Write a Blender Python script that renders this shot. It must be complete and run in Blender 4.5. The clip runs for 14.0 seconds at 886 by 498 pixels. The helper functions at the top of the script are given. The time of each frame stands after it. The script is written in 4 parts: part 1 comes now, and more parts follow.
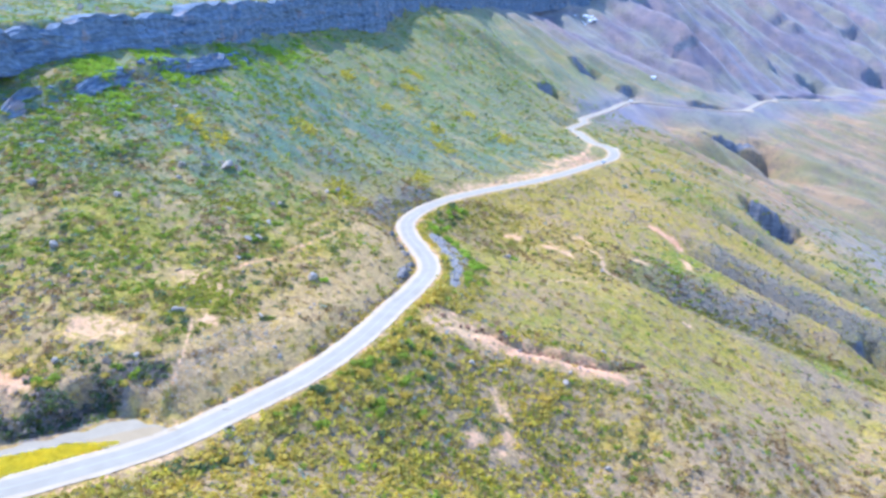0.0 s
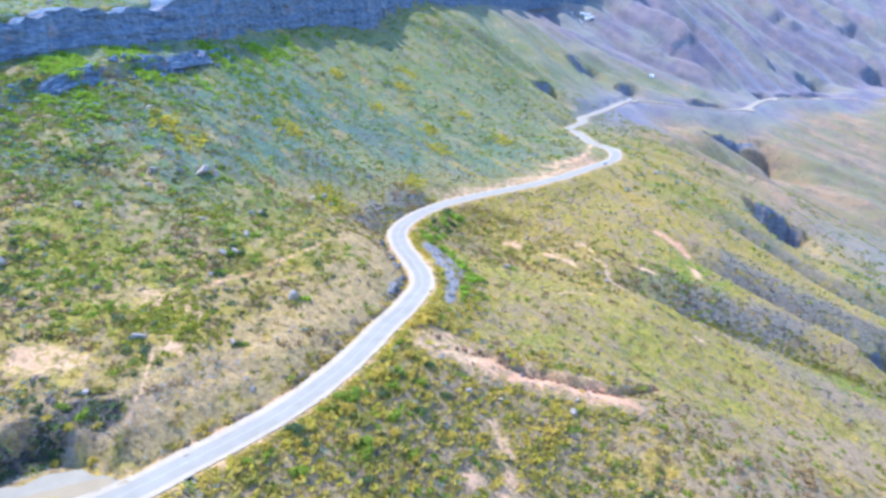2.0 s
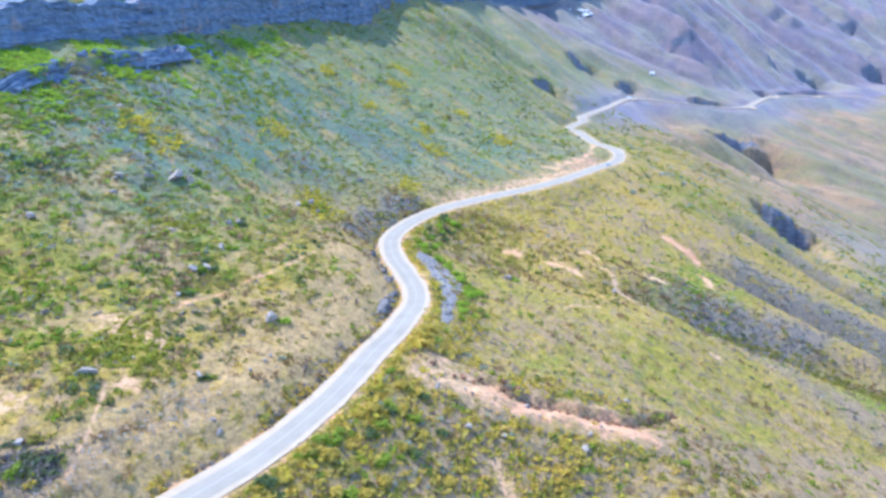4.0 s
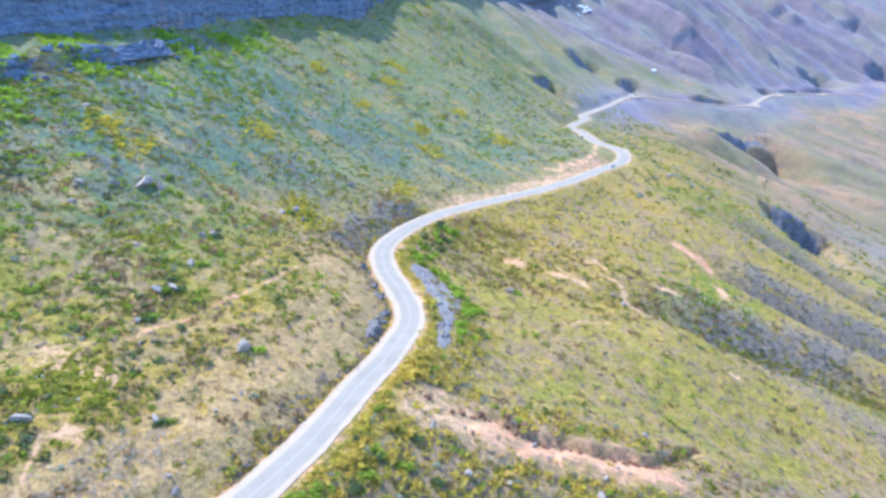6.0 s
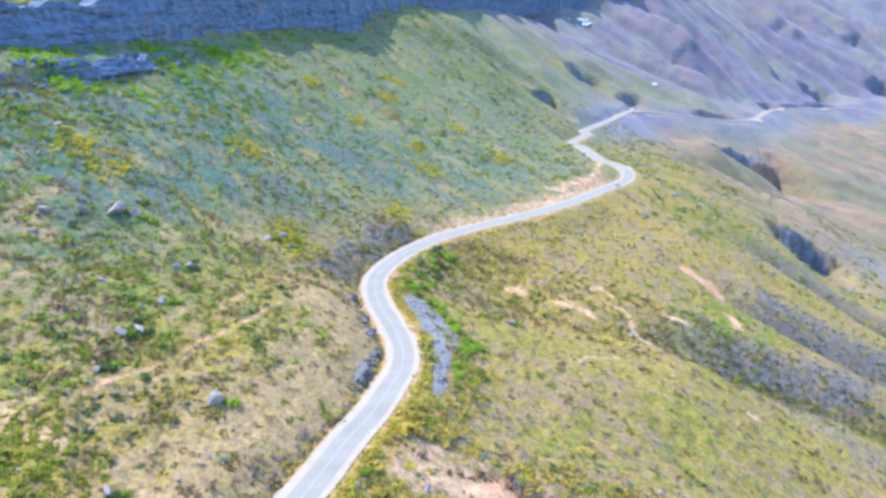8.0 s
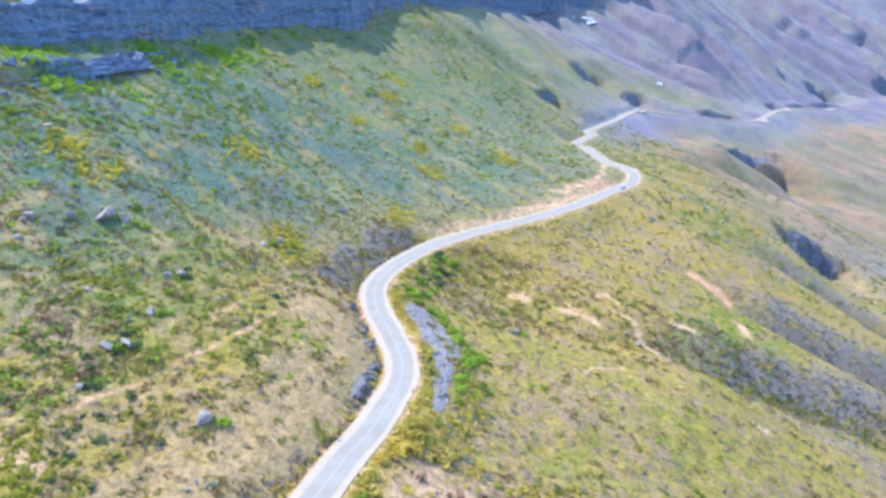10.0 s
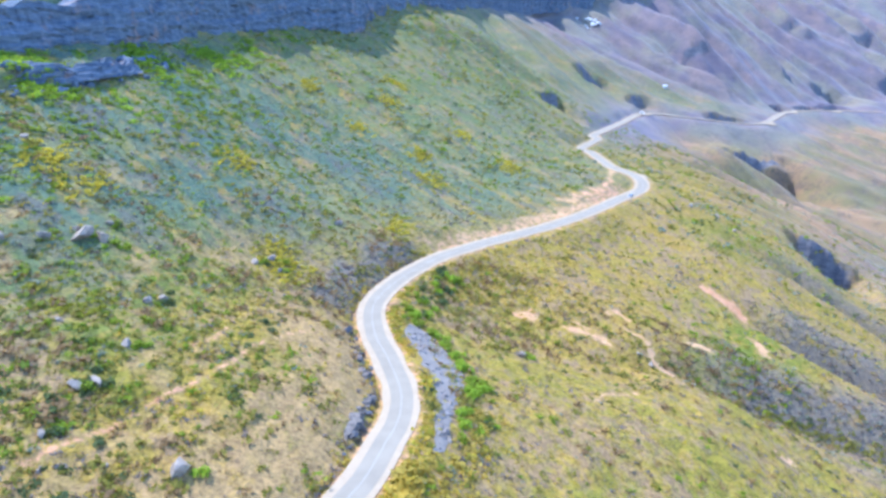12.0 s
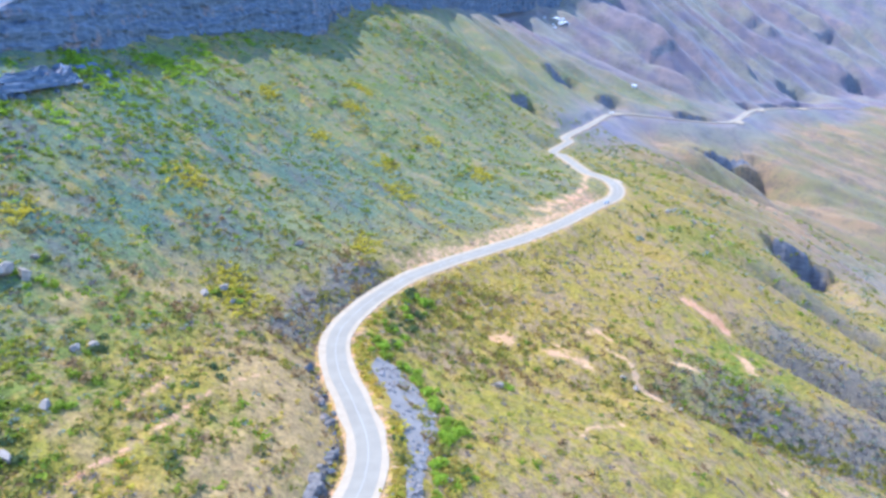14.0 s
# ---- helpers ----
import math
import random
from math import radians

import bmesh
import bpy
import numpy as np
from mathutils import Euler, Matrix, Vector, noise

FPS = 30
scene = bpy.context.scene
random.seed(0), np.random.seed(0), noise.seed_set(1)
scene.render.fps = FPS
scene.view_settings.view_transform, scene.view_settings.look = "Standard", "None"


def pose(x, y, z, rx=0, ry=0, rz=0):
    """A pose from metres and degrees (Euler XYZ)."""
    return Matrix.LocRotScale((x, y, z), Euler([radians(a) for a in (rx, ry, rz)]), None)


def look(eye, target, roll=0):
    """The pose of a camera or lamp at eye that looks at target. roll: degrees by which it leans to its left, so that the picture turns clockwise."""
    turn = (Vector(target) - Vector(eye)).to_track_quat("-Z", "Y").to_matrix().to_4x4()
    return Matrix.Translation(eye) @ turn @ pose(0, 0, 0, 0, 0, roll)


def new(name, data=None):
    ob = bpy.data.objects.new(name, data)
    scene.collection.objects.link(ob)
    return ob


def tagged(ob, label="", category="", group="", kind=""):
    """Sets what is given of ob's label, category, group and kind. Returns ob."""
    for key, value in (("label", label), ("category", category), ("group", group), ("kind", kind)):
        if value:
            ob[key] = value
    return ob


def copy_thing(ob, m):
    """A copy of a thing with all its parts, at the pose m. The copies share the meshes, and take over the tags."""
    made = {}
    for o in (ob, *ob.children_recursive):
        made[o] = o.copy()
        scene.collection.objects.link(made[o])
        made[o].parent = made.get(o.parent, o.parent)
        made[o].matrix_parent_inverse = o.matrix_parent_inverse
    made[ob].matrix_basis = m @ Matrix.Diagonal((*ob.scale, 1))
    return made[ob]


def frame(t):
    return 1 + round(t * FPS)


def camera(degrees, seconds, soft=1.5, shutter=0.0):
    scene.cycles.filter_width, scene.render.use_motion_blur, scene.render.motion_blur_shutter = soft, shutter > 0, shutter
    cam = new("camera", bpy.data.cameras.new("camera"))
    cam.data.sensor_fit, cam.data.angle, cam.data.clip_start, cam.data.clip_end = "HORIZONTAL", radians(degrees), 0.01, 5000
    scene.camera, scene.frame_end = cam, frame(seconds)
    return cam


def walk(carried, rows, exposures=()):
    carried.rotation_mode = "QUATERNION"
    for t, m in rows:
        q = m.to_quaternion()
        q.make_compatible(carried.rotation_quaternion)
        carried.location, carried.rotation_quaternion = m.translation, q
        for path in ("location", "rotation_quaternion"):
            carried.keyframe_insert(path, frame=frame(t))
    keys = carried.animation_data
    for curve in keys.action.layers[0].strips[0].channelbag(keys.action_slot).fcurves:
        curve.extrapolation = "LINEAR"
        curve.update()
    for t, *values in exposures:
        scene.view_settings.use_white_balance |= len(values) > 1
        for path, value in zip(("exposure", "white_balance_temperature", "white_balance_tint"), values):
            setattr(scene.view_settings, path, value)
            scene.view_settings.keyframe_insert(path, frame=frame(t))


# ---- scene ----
# ---- camera ----
cam = camera(65.5, 14.0, soft=3.1)
PATH = [
    (0, (0.00, 0.00, 100.00), (0.00, 92.72, 62.54), -0.15),
    (0.5, (0.03, 5.03, 99.07), (0.23, 97.75, 61.62), -0.16),
    (1, (0.17, 10.20, 98.21), (0.54, 102.90, 60.70), -0.18),
    (1.5, (0.30, 15.38, 97.34), (0.81, 108.06, 59.80), -0.18),
    (2, (0.47, 20.45, 96.56), (1.11, 113.12, 58.98), -0.20),
    (2.5, (0.56, 25.79, 95.63), (1.36, 118.43, 57.98), -0.21),
    (3, (0.62, 31.06, 94.68), (1.54, 123.68, 56.98), -0.22),
    (5.5, (1.22, 57.44, 90.28), (2.68, 149.93, 52.28), -0.18),
    (6, (1.39, 62.67, 89.38), (2.92, 155.12, 51.30), -0.17),
    (6.5, (1.53, 67.77, 88.77), (3.16, 160.17, 50.58), -0.10),
    (7, (1.71, 72.89, 88.79), (3.46, 165.64, 51.44), -0.04),
    (7.5, (1.92, 76.83, 88.81), (3.70, 169.77, 51.95), 0.02),
    (8, (2.08, 79.65, 88.94), (3.89, 172.69, 52.35), 0.09),
    (10.5, (2.55, 89.74, 89.03), (3.92, 182.68, 52.13), 0.31),
    (11, (2.63, 93.15, 89.15), (3.92, 186.09, 52.28), 0.29),
    (11.5, (2.66, 96.93, 89.25), (3.87, 189.89, 52.41), 0.26),
    (12, (2.60, 101.21, 89.09), (3.76, 194.18, 52.29), 0.24),
    (12.5, (2.66, 105.66, 89.08), (3.77, 198.62, 52.24), 0.19),
    (13, (2.66, 110.35, 89.08), (3.76, 203.30, 52.20), 0.17),
    (13.5, (2.85, 115.08, 89.12), (3.93, 208.03, 52.27), 0.10),
    (13.6, (2.97, 115.96, 89.21), (4.05, 208.91, 52.33), 0.11),
    (13.7, (3.08, 116.85, 89.29), (4.41, 209.78, 52.40), 0.11),
    (13.8, (3.19, 117.73, 89.37), (5.70, 210.63, 52.47), 0.12),
    (13.9, (3.30, 118.61, 89.46), (7.25, 211.46, 52.54), 0.12),
    (14, (3.42, 119.49, 89.54), (8.79, 212.27, 52.60), 0.13),
]
walk(cam, [(t, look(eye, target, roll)) for t, eye, target, roll in PATH], [(0, 1.86, 5110, 12), (4, 1.79, 5180, 12), (14, 1.76, 5260, 12)])



# ---- daylight ----
SUN_FROM = Vector((-0.50, 0.43, 0.88)).normalized()
world = bpy.data.worlds.new("sky")
scene.world = world
world.use_nodes = True
sky = world.node_tree.nodes.new("ShaderNodeTexSky")
sky.sky_type, sky.sun_disc = "NISHITA", False
sky.ozone_density, sky.dust_density, sky.altitude = 5.0, 0.4, 600
sky.sun_elevation = math.asin(SUN_FROM.z)
sky.sun_rotation = math.atan2(SUN_FROM.x, SUN_FROM.y)
world.node_tree.nodes["Background"].inputs["Strength"].default_value = 0.15
world.node_tree.links.new(sky.outputs[0], world.node_tree.nodes["Background"].inputs[0])
sun = new("sun", bpy.data.lights.new("sun", "SUN"))
sun.data.energy, sun.data.angle, sun.data.color = 2.05, radians(0.53), (1.0, 0.94, 0.82)
sun.matrix_basis = look((0, 300, 600), tuple(Vector((0, 300, 600)) - SUN_FROM))


# ---- materials ----
class Nodes:
    """A node material written as short calls."""

    def __init__(self, name):
        self.mat = bpy.data.materials.new(name)
        self.mat.use_nodes = True
        self.tree = self.mat.node_tree
        self.out = self.tree.nodes["Principled BSDF"]
        self.where = self.tree.nodes.new("ShaderNodeTexCoord").outputs["Object"]

    def add(self, kind, **inputs):
        node = self.tree.nodes.new(kind)
        for key, value in inputs.items():
            self.set(node.inputs[key.replace("_", " ")], value)
        return node

    def set(self, socket, value):
        if isinstance(value, bpy.types.NodeSocket):
            self.tree.links.new(value, socket)
        elif isinstance(value, tuple) and len(value) == 3 and socket.type == "RGBA":
            socket.default_value = (*value, 1)
        else:
            socket.default_value = value

    def noise(self, scale, detail=4.0, rough=0.6, where=None, distortion=0.0):
        return self.add("ShaderNodeTexNoise", Vector=where or self.where, Scale=scale, Detail=detail, Roughness=rough, Distortion=distortion).outputs["Fac"]

    def stretched(self, x, y, z, turn=0.0):
        node = self.add("ShaderNodeMapping", Vector=self.where, Scale=(1 / x, 1 / y, 1 / z), Rotation=(0, 0, radians(turn)))
        node.vector_type = "TEXTURE"
        return node.outputs[0]

    def ramp(self, fac, low, high):
        node = self.add("ShaderNodeMapRange", Value=fac, From_Min=low, From_Max=high)
        node.clamp = True
        return node.outputs[0]

    def attribute(self, name):
        node = self.tree.nodes.new("ShaderNodeAttribute")
        node.attribute_name = name
        return node.outputs["Fac"]

    def times(self, a, b):
        node = self.tree.nodes.new("ShaderNodeMath")
        node.operation = "MULTIPLY"
        self.set(node.inputs[0], a), self.set(node.inputs[1], b)
        return node.outputs[0]

    def plus(self, a, b):
        node = self.tree.nodes.new("ShaderNodeMath")
        node.operation = "ADD"
        self.set(node.inputs[0], a), self.set(node.inputs[1], b)
        return node.outputs[0]

    def mix(self, fac, a, b):
        node = self.tree.nodes.new("ShaderNodeMix")
        node.data_type = "RGBA"
        self.set(node.inputs[0], fac), self.set(node.inputs[6], a), self.set(node.inputs[7], b)
        return node.outputs[2]

    def finish(self, color, rough=0.9, bump=None, strength=0.5, distance=0.1, specular=0.2):
        self.set(self.out.inputs["Base Color"], color)
        self.set(self.out.inputs["Roughness"], rough)
        self.out.inputs["Specular IOR Level"].default_value = specular
        if bump is not None:
            node = self.add("ShaderNodeBump", Height=bump, Strength=strength, Distance=distance)
            self.tree.links.new(node.outputs[0], self.out.inputs["Normal"])
        return self.mat


def ground_material():
    n = Nodes("mountain_heath")
    fine, mid, broad = n.noise(0.9, 5, 0.75), n.noise(0.16, 4, 0.7), n.noise(0.03, 3, 0.55)
    streak = n.noise(0.11, 5, 0.72, n.stretched(1.0, 0.16, 0.5, 53))
    speck = n.ramp(n.plus(n.times(n.noise(1.3, 4, 0.8), 0.6), n.times(n.noise(0.5, 3, 0.7), 0.4)), 0.42, 0.58)
    patch, blot, tuft = n.noise(0.22, 5, 0.72, None, 0.7), n.noise(0.31, 4, 0.7, n.stretched(1, 0.6, 1, 20)), n.noise(0.26, 5, 0.75, n.stretched(0.8, 1, 1, 70), 0.5)
    straw = n.mix(speck, (0.52, 0.335, 0.07), (0.21, 0.13, 0.03))
    olive = n.mix(speck, (0.45, 0.325, 0.05), (0.19, 0.14, 0.025))
    green = n.mix(speck, (0.255, 0.265, 0.028), (0.11, 0.125, 0.02))
    brown = n.mix(speck, (0.42, 0.265, 0.135), (0.215, 0.14, 0.08))
    grey = n.mix(speck, (0.27, 0.215, 0.155), (0.14, 0.118, 0.10))
    dry = n.mix(speck, (0.52, 0.335, 0.135), (0.27, 0.175, 0.08))
    # grey-green that carries the haze of the mid-distance left slope
    haze_sage = n.mix(speck, (0.155, 0.21, 0.115), (0.072, 0.11, 0.075))
    plum = n.mix(speck, (0.40, 0.265, 0.135), (0.20, 0.135, 0.085))
    area = n.noise(0.045, 5, 0.65, None, 0.6)
    color = n.mix(n.ramp(n.plus(n.times(patch, 0.5), n.times(streak, 0.5)), 0.45, 0.55), straw, olive)
    color = n.mix(n.times(n.ramp(n.plus(n.times(blot, 0.6), n.times(area, 0.4)), 0.48, 0.56), 0.85), color, brown)
    color = n.mix(n.times(n.attribute("green"), n.ramp(n.plus(n.times(tuft, 0.6), n.times(area, -0.4)), 0.06, 0.14)), color, green)
    color = n.mix(n.times(n.attribute("haze_sage"), n.ramp(n.plus(n.times(streak, 0.7), n.times(tuft, 0.3)), 0.39, 0.51)), color, haze_sage)
    gold = n.ramp(n.noise(0.055, 5, 0.68, n.stretched(1.0, 0.35, 0.6, 53)), 0.50, 0.60)
    heather = n.ramp(n.noise(0.075, 5, 0.7, n.stretched(1.0, 0.4, 0.6, 58), 0.4), 0.54, 0.62)
    color = n.mix(n.times(n.attribute("haze_sage"), n.times(gold, 0.36)), color, n.mix(speck, (0.43, 0.32, 0.075), (0.27, 0.20, 0.05)))
    color = n.mix(n.times(n.attribute("haze_sage"), n.times(heather, 0.75)), color, n.mix(speck, (0.185, 0.16, 0.13), (0.10, 0.095, 0.085)))
    color = n.mix(n.times(n.attribute("dry"), n.ramp(patch, 0.36, 0.52)), color, dry)
    color = n.mix(n.times(n.attribute("plum"), n.ramp(n.plus(n.times(patch, 0.5), n.times(area, 0.5)), 0.42, 0.52)), color, plum)
    color = n.mix(n.times(n.attribute("scrub"), n.ramp(mid, 0.3, 0.5)), color, grey)
    # haze over the far slopes, put into their colour as bluish purple
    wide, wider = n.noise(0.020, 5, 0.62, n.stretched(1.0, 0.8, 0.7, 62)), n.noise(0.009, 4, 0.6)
    haze_mauve = n.mix(n.ramp(wide, 0.38, 0.62), (0.285, 0.205, 0.185), (0.17, 0.138, 0.16))
    haze_mauve = n.mix(n.times(n.ramp(wider, 0.46, 0.58), 0.6), haze_mauve, (0.255, 0.235, 0.15))
    haze_mauve = n.mix(n.times(n.ramp(n.noise(0.05, 5, 0.7), 0.52, 0.64), 0.5), haze_mauve, (0.145, 0.128, 0.165))
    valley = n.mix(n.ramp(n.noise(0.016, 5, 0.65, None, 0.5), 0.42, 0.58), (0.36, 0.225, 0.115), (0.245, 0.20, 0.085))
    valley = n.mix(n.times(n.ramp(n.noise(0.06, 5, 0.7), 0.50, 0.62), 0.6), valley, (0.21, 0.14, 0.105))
    haze_mauve = n.mix(n.attribute("valley"), haze_mauve, valley)
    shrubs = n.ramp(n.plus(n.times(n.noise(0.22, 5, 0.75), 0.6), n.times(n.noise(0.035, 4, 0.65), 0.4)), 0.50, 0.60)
    haze_mauve = n.mix(n.times(shrubs, 0.55), haze_mauve, (0.135, 0.115, 0.085))
    color = n.mix(n.attribute("haze_mauve"), color, haze_mauve)
    earth = n.mix(n.ramp(mid, 0.3, 0.7), (0.74, 0.405, 0.225), (0.60, 0.285, 0.14))
    sand = n.ramp(n.noise(0.02, 3, 0.5), 0.44, 0.58)
    earth = n.mix(n.times(sand, 0.45), earth, (0.66, 0.45, 0.22))
    crumble = n.noise(0.30, 6, 0.78, None, 1.0)
    bare = n.ramp(n.plus(n.attribute("soil"), n.plus(n.times(crumble, 1.9), n.times(fine, 0.7))), 1.62, 1.90)
    color = n.mix(bare, color, earth)
    stone = n.mix(n.ramp(n.noise(0.3, 5, 0.7, n.stretched(0.5, 0.5, 2.0)), 0.4, 0.6), (0.20, 0.19, 0.20), (0.12, 0.115, 0.125))
    color = n.mix(n.ramp(n.plus(n.attribute("rock"), n.times(mid, 0.5)), 0.6, 0.8), color, stone)
    # bluish sheen at low angles stands in for haze on the distant slopes
    n.set(n.out.inputs["Sheen Weight"], n.plus(0.02, n.plus(n.times(n.attribute("haze_sage"), 0.04), n.times(n.attribute("haze_mauve"), n.plus(0.09, n.times(n.attribute("valley"), -0.06))))))
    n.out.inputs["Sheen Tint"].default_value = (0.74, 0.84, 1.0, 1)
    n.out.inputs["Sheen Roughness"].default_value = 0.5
    return n.finish(color, 0.95, n.plus(fine, mid), 0.7, 0.6, 0.1)


def rock_material(name, light, dark, size=1.0):
    n = Nodes(name)
    bed = n.noise(0.5 * size, 5, 0.65, n.stretched(0.35, 0.35, 1.6))
    grain = n.noise(3.0 * size, 4, 0.7)
    stain = n.noise(0.12 * size, 3, 0.6)
    color = n.mix(n.ramp(bed, 0.35, 0.65), light, dark)
    crack = n.noise(0.35 * size, 5, 0.7, n.stretched(1.0, 1.0, 0.18))
    color = n.mix(n.times(n.ramp(crack, 0.54, 0.66), 0.5), color, tuple(0.4 * c for c in dark))
    color = n.mix(n.times(n.ramp(crack, 0.44, 0.36), 0.4), color, tuple(min(1.0, 1.25 * c) for c in light))
    color = n.mix(n.times(n.ramp(stain, 0.58, 0.70), 0.45), color, (0.40, 0.24, 0.16))
    color = n.mix(n.times(n.ramp(grain, 0.5, 0.75), 0.35), color, (0.09, 0.09, 0.085))
    return n.finish(color, 0.9, n.plus(bed, n.times(grain, 0.4)), 0.7, 0.25, 0.2)


def gravel_material(name, light, dark, size=1.0):
    n = Nodes(name)
    grit, patch = n.noise(6.0 * size, 4, 0.7), n.noise(0.35 * size, 4, 0.6)
    color = n.mix(n.plus(n.times(n.ramp(grit, 0.3, 0.7), 0.5), n.times(n.ramp(patch, 0.35, 0.65), 0.5)), light, dark)
    return n.finish(color, 0.95, grit, 0.4, 0.03, 0.15)


def asphalt_material():
    n = Nodes("worn_asphalt")
    grit, patch = n.noise(9.0, 3, 0.7), n.noise(0.25, 4, 0.6)
    color = n.mix(n.ramp(patch, 0.35, 0.68), (0.335, 0.283, 0.208), (0.285, 0.239, 0.175))
    color = n.mix(n.times(n.ramp(grit, 0.45, 0.7), 0.25), color, (0.25, 0.228, 0.20))
    return n.finish(color, 0.8, grit, 0.25, 0.01, 0.35)


def paint_material(name, color, rough=0.6):
    n = Nodes(name)
    worn = n.noise(3.0, 4, 0.7)
    shade = tuple(c * 0.8 for c in color)
    return n.finish(n.mix(n.ramp(worn, 0.45, 0.7), color, shade), rough)



def leaf_material(name, light, dark, tip, size=0.25):
    n = Nodes(name)
    each = n.tree.nodes.new("ShaderNodeNewGeometry").outputs["Random Per Island"]
    patch, clump = n.noise(size, 3, 0.6), n.noise(1.1, 2, 0.6)
    color = n.mix(n.ramp(patch, 0.35, 0.65), light, dark)
    color = n.mix(n.times(n.ramp(clump, 0.45, 0.65), 0.6), color, tip)
    color = n.mix(n.times(each, 0.35), color, dark)
    n.finish(color, 0.75, specular=0.25)
    glow = n.add("ShaderNodeBsdfTranslucent", Color=color)
    both = n.add("ShaderNodeMixShader", Fac=0.5)
    n.tree.links.new(n.out.outputs[0], both.inputs[1])
    n.tree.links.new(glow.outputs[0], both.inputs[2])
    n.tree.links.new(both.outputs[0], n.tree.nodes["Material Output"].inputs[0])
    return n.mat


HEATH = ground_material()
# sandstone darkened and blued to carry the cliff's shade and haze
CLIFF_ROCK = rock_material("haze_blue_sandstone", (0.19, 0.222, 0.275), (0.075, 0.102, 0.145))
BOULDER_ROCK = rock_material("weathered_sandstone", (0.45, 0.37, 0.295), (0.24, 0.195, 0.16), 2.0)
ASPHALT = asphalt_material()
SHOULDER = gravel_material("pale_gravel", (0.49, 0.385, 0.27), (0.40, 0.305, 0.20))
LINE_PAINT = paint_material("road_paint", (0.45, 0.42, 0.37))
GREEN_LEAF = leaf_material("fresh_green_leaves", (0.34, 0.43, 0.03), (0.14, 0.21, 0.025), (0.50, 0.53, 0.04))
OLIVE_LEAF = leaf_material("olive_leaves", (0.68, 0.47, 0.06), (0.40, 0.335, 0.07), (0.74, 0.56, 0.09), 0.09)
MOSS_LEAF = leaf_material("moss_green_leaves", (0.36, 0.32, 0.05), (0.20, 0.195, 0.04), (0.50, 0.42, 0.07), 0.12)
YELLOW_GREEN_LEAF = leaf_material("yellow_green_leaves", (0.50, 0.46, 0.04), (0.22, 0.25, 0.03), (0.62, 0.55, 0.05), 0.3)
LUSH_LEAF = leaf_material("lush_green_leaves", (0.42, 0.56, 0.035), (0.20, 0.32, 0.03), (0.55, 0.62, 0.05))
DARK_LEAF = leaf_material("dark_green_leaves", (0.15, 0.195, 0.06), (0.085, 0.125, 0.055), (0.24, 0.27, 0.08))
GREY_LEAF = leaf_material("grey_leaves", (0.36, 0.39, 0.27), (0.23, 0.26, 0.19), (0.46, 0.47, 0.34))
YELLOW_LEAF = leaf_material("yellow_flowering_twigs", (0.68, 0.54, 0.04), (0.42, 0.36, 0.05), (0.78, 0.63, 0.06))
BROWN_LEAF = leaf_material("withered_heath", (0.40, 0.26, 0.11), (0.25, 0.16, 0.075), (0.50, 0.34, 0.15))
VERGE_FLOWER = leaf_material("verge_flowers", (0.92, 0.74, 0.03), (0.72, 0.58, 0.03), (0.95, 0.82, 0.06))
DRY_TWIG = leaf_material("dry_twigs", (0.34, 0.275, 0.22), (0.20, 0.165, 0.15), (0.42, 0.34, 0.26))
PALE_TWIG = leaf_material("bleached_twigs", (0.66, 0.55, 0.42), (0.46, 0.38, 0.29), (0.72, 0.61, 0.48))
STRAW = leaf_material("dry_grass", (0.44, 0.36, 0.21), (0.32, 0.265, 0.14), (0.54, 0.45, 0.28))
WHITE_PAINT = paint_material("white_paint", (0.78, 0.78, 0.76), 0.35)
CAR_PAINT = paint_material("silver_car_paint", (0.55, 0.56, 0.58), 0.3)
DARK_GLASS = paint_material("dark_glass", (0.03, 0.035, 0.04), 0.08)
RUBBER = paint_material("black_rubber", (0.03, 0.03, 0.03), 0.8)
ROOF_SHEET = paint_material("grey_roof_sheet", (0.35, 0.36, 0.37), 0.5)
PALE_ROCK = rock_material("pale_sandstone", (0.84, 0.82, 0.79), (0.70, 0.68, 0.66), 0.5)
GREY_STONE = gravel_material("grey_pitching", (0.33, 0.285, 0.245), (0.20, 0.175, 0.155), 0.8)
CONCRETE = gravel_material("weathered_concrete", (0.36, 0.30, 0.21), (0.26, 0.215, 0.15), 1.0)
SLAB_ROCK = rock_material("grey_slab", (0.34, 0.30, 0.275), (0.20, 0.175, 0.165), 2.0)
EARTH_ROCK = rock_material("reddish_earth", (0.28, 0.135, 0.075), (0.14, 0.07, 0.04), 2.0)
# darker copy of boulder rock, toned for the shadows in the road bank
SHADE_TONED_ROCK = rock_material("shade_toned_stone", (0.17, 0.165, 0.17), (0.09, 0.09, 0.10), 2.0)
LAYBY_GRAVEL = gravel_material("lay_by_gravel", (0.40, 0.325, 0.225), (0.27, 0.225, 0.165), 0.35)
SAND = gravel_material("sandy_gravel", (0.40, 0.295, 0.175), (0.30, 0.22, 0.125), 0.4)
CUT_ROCK = rock_material("cut_rock", (0.26, 0.225, 0.195), (0.085, 0.078, 0.08), 3.0)
BARK = paint_material("brown_bark", (0.16, 0.12, 0.09), 0.9)


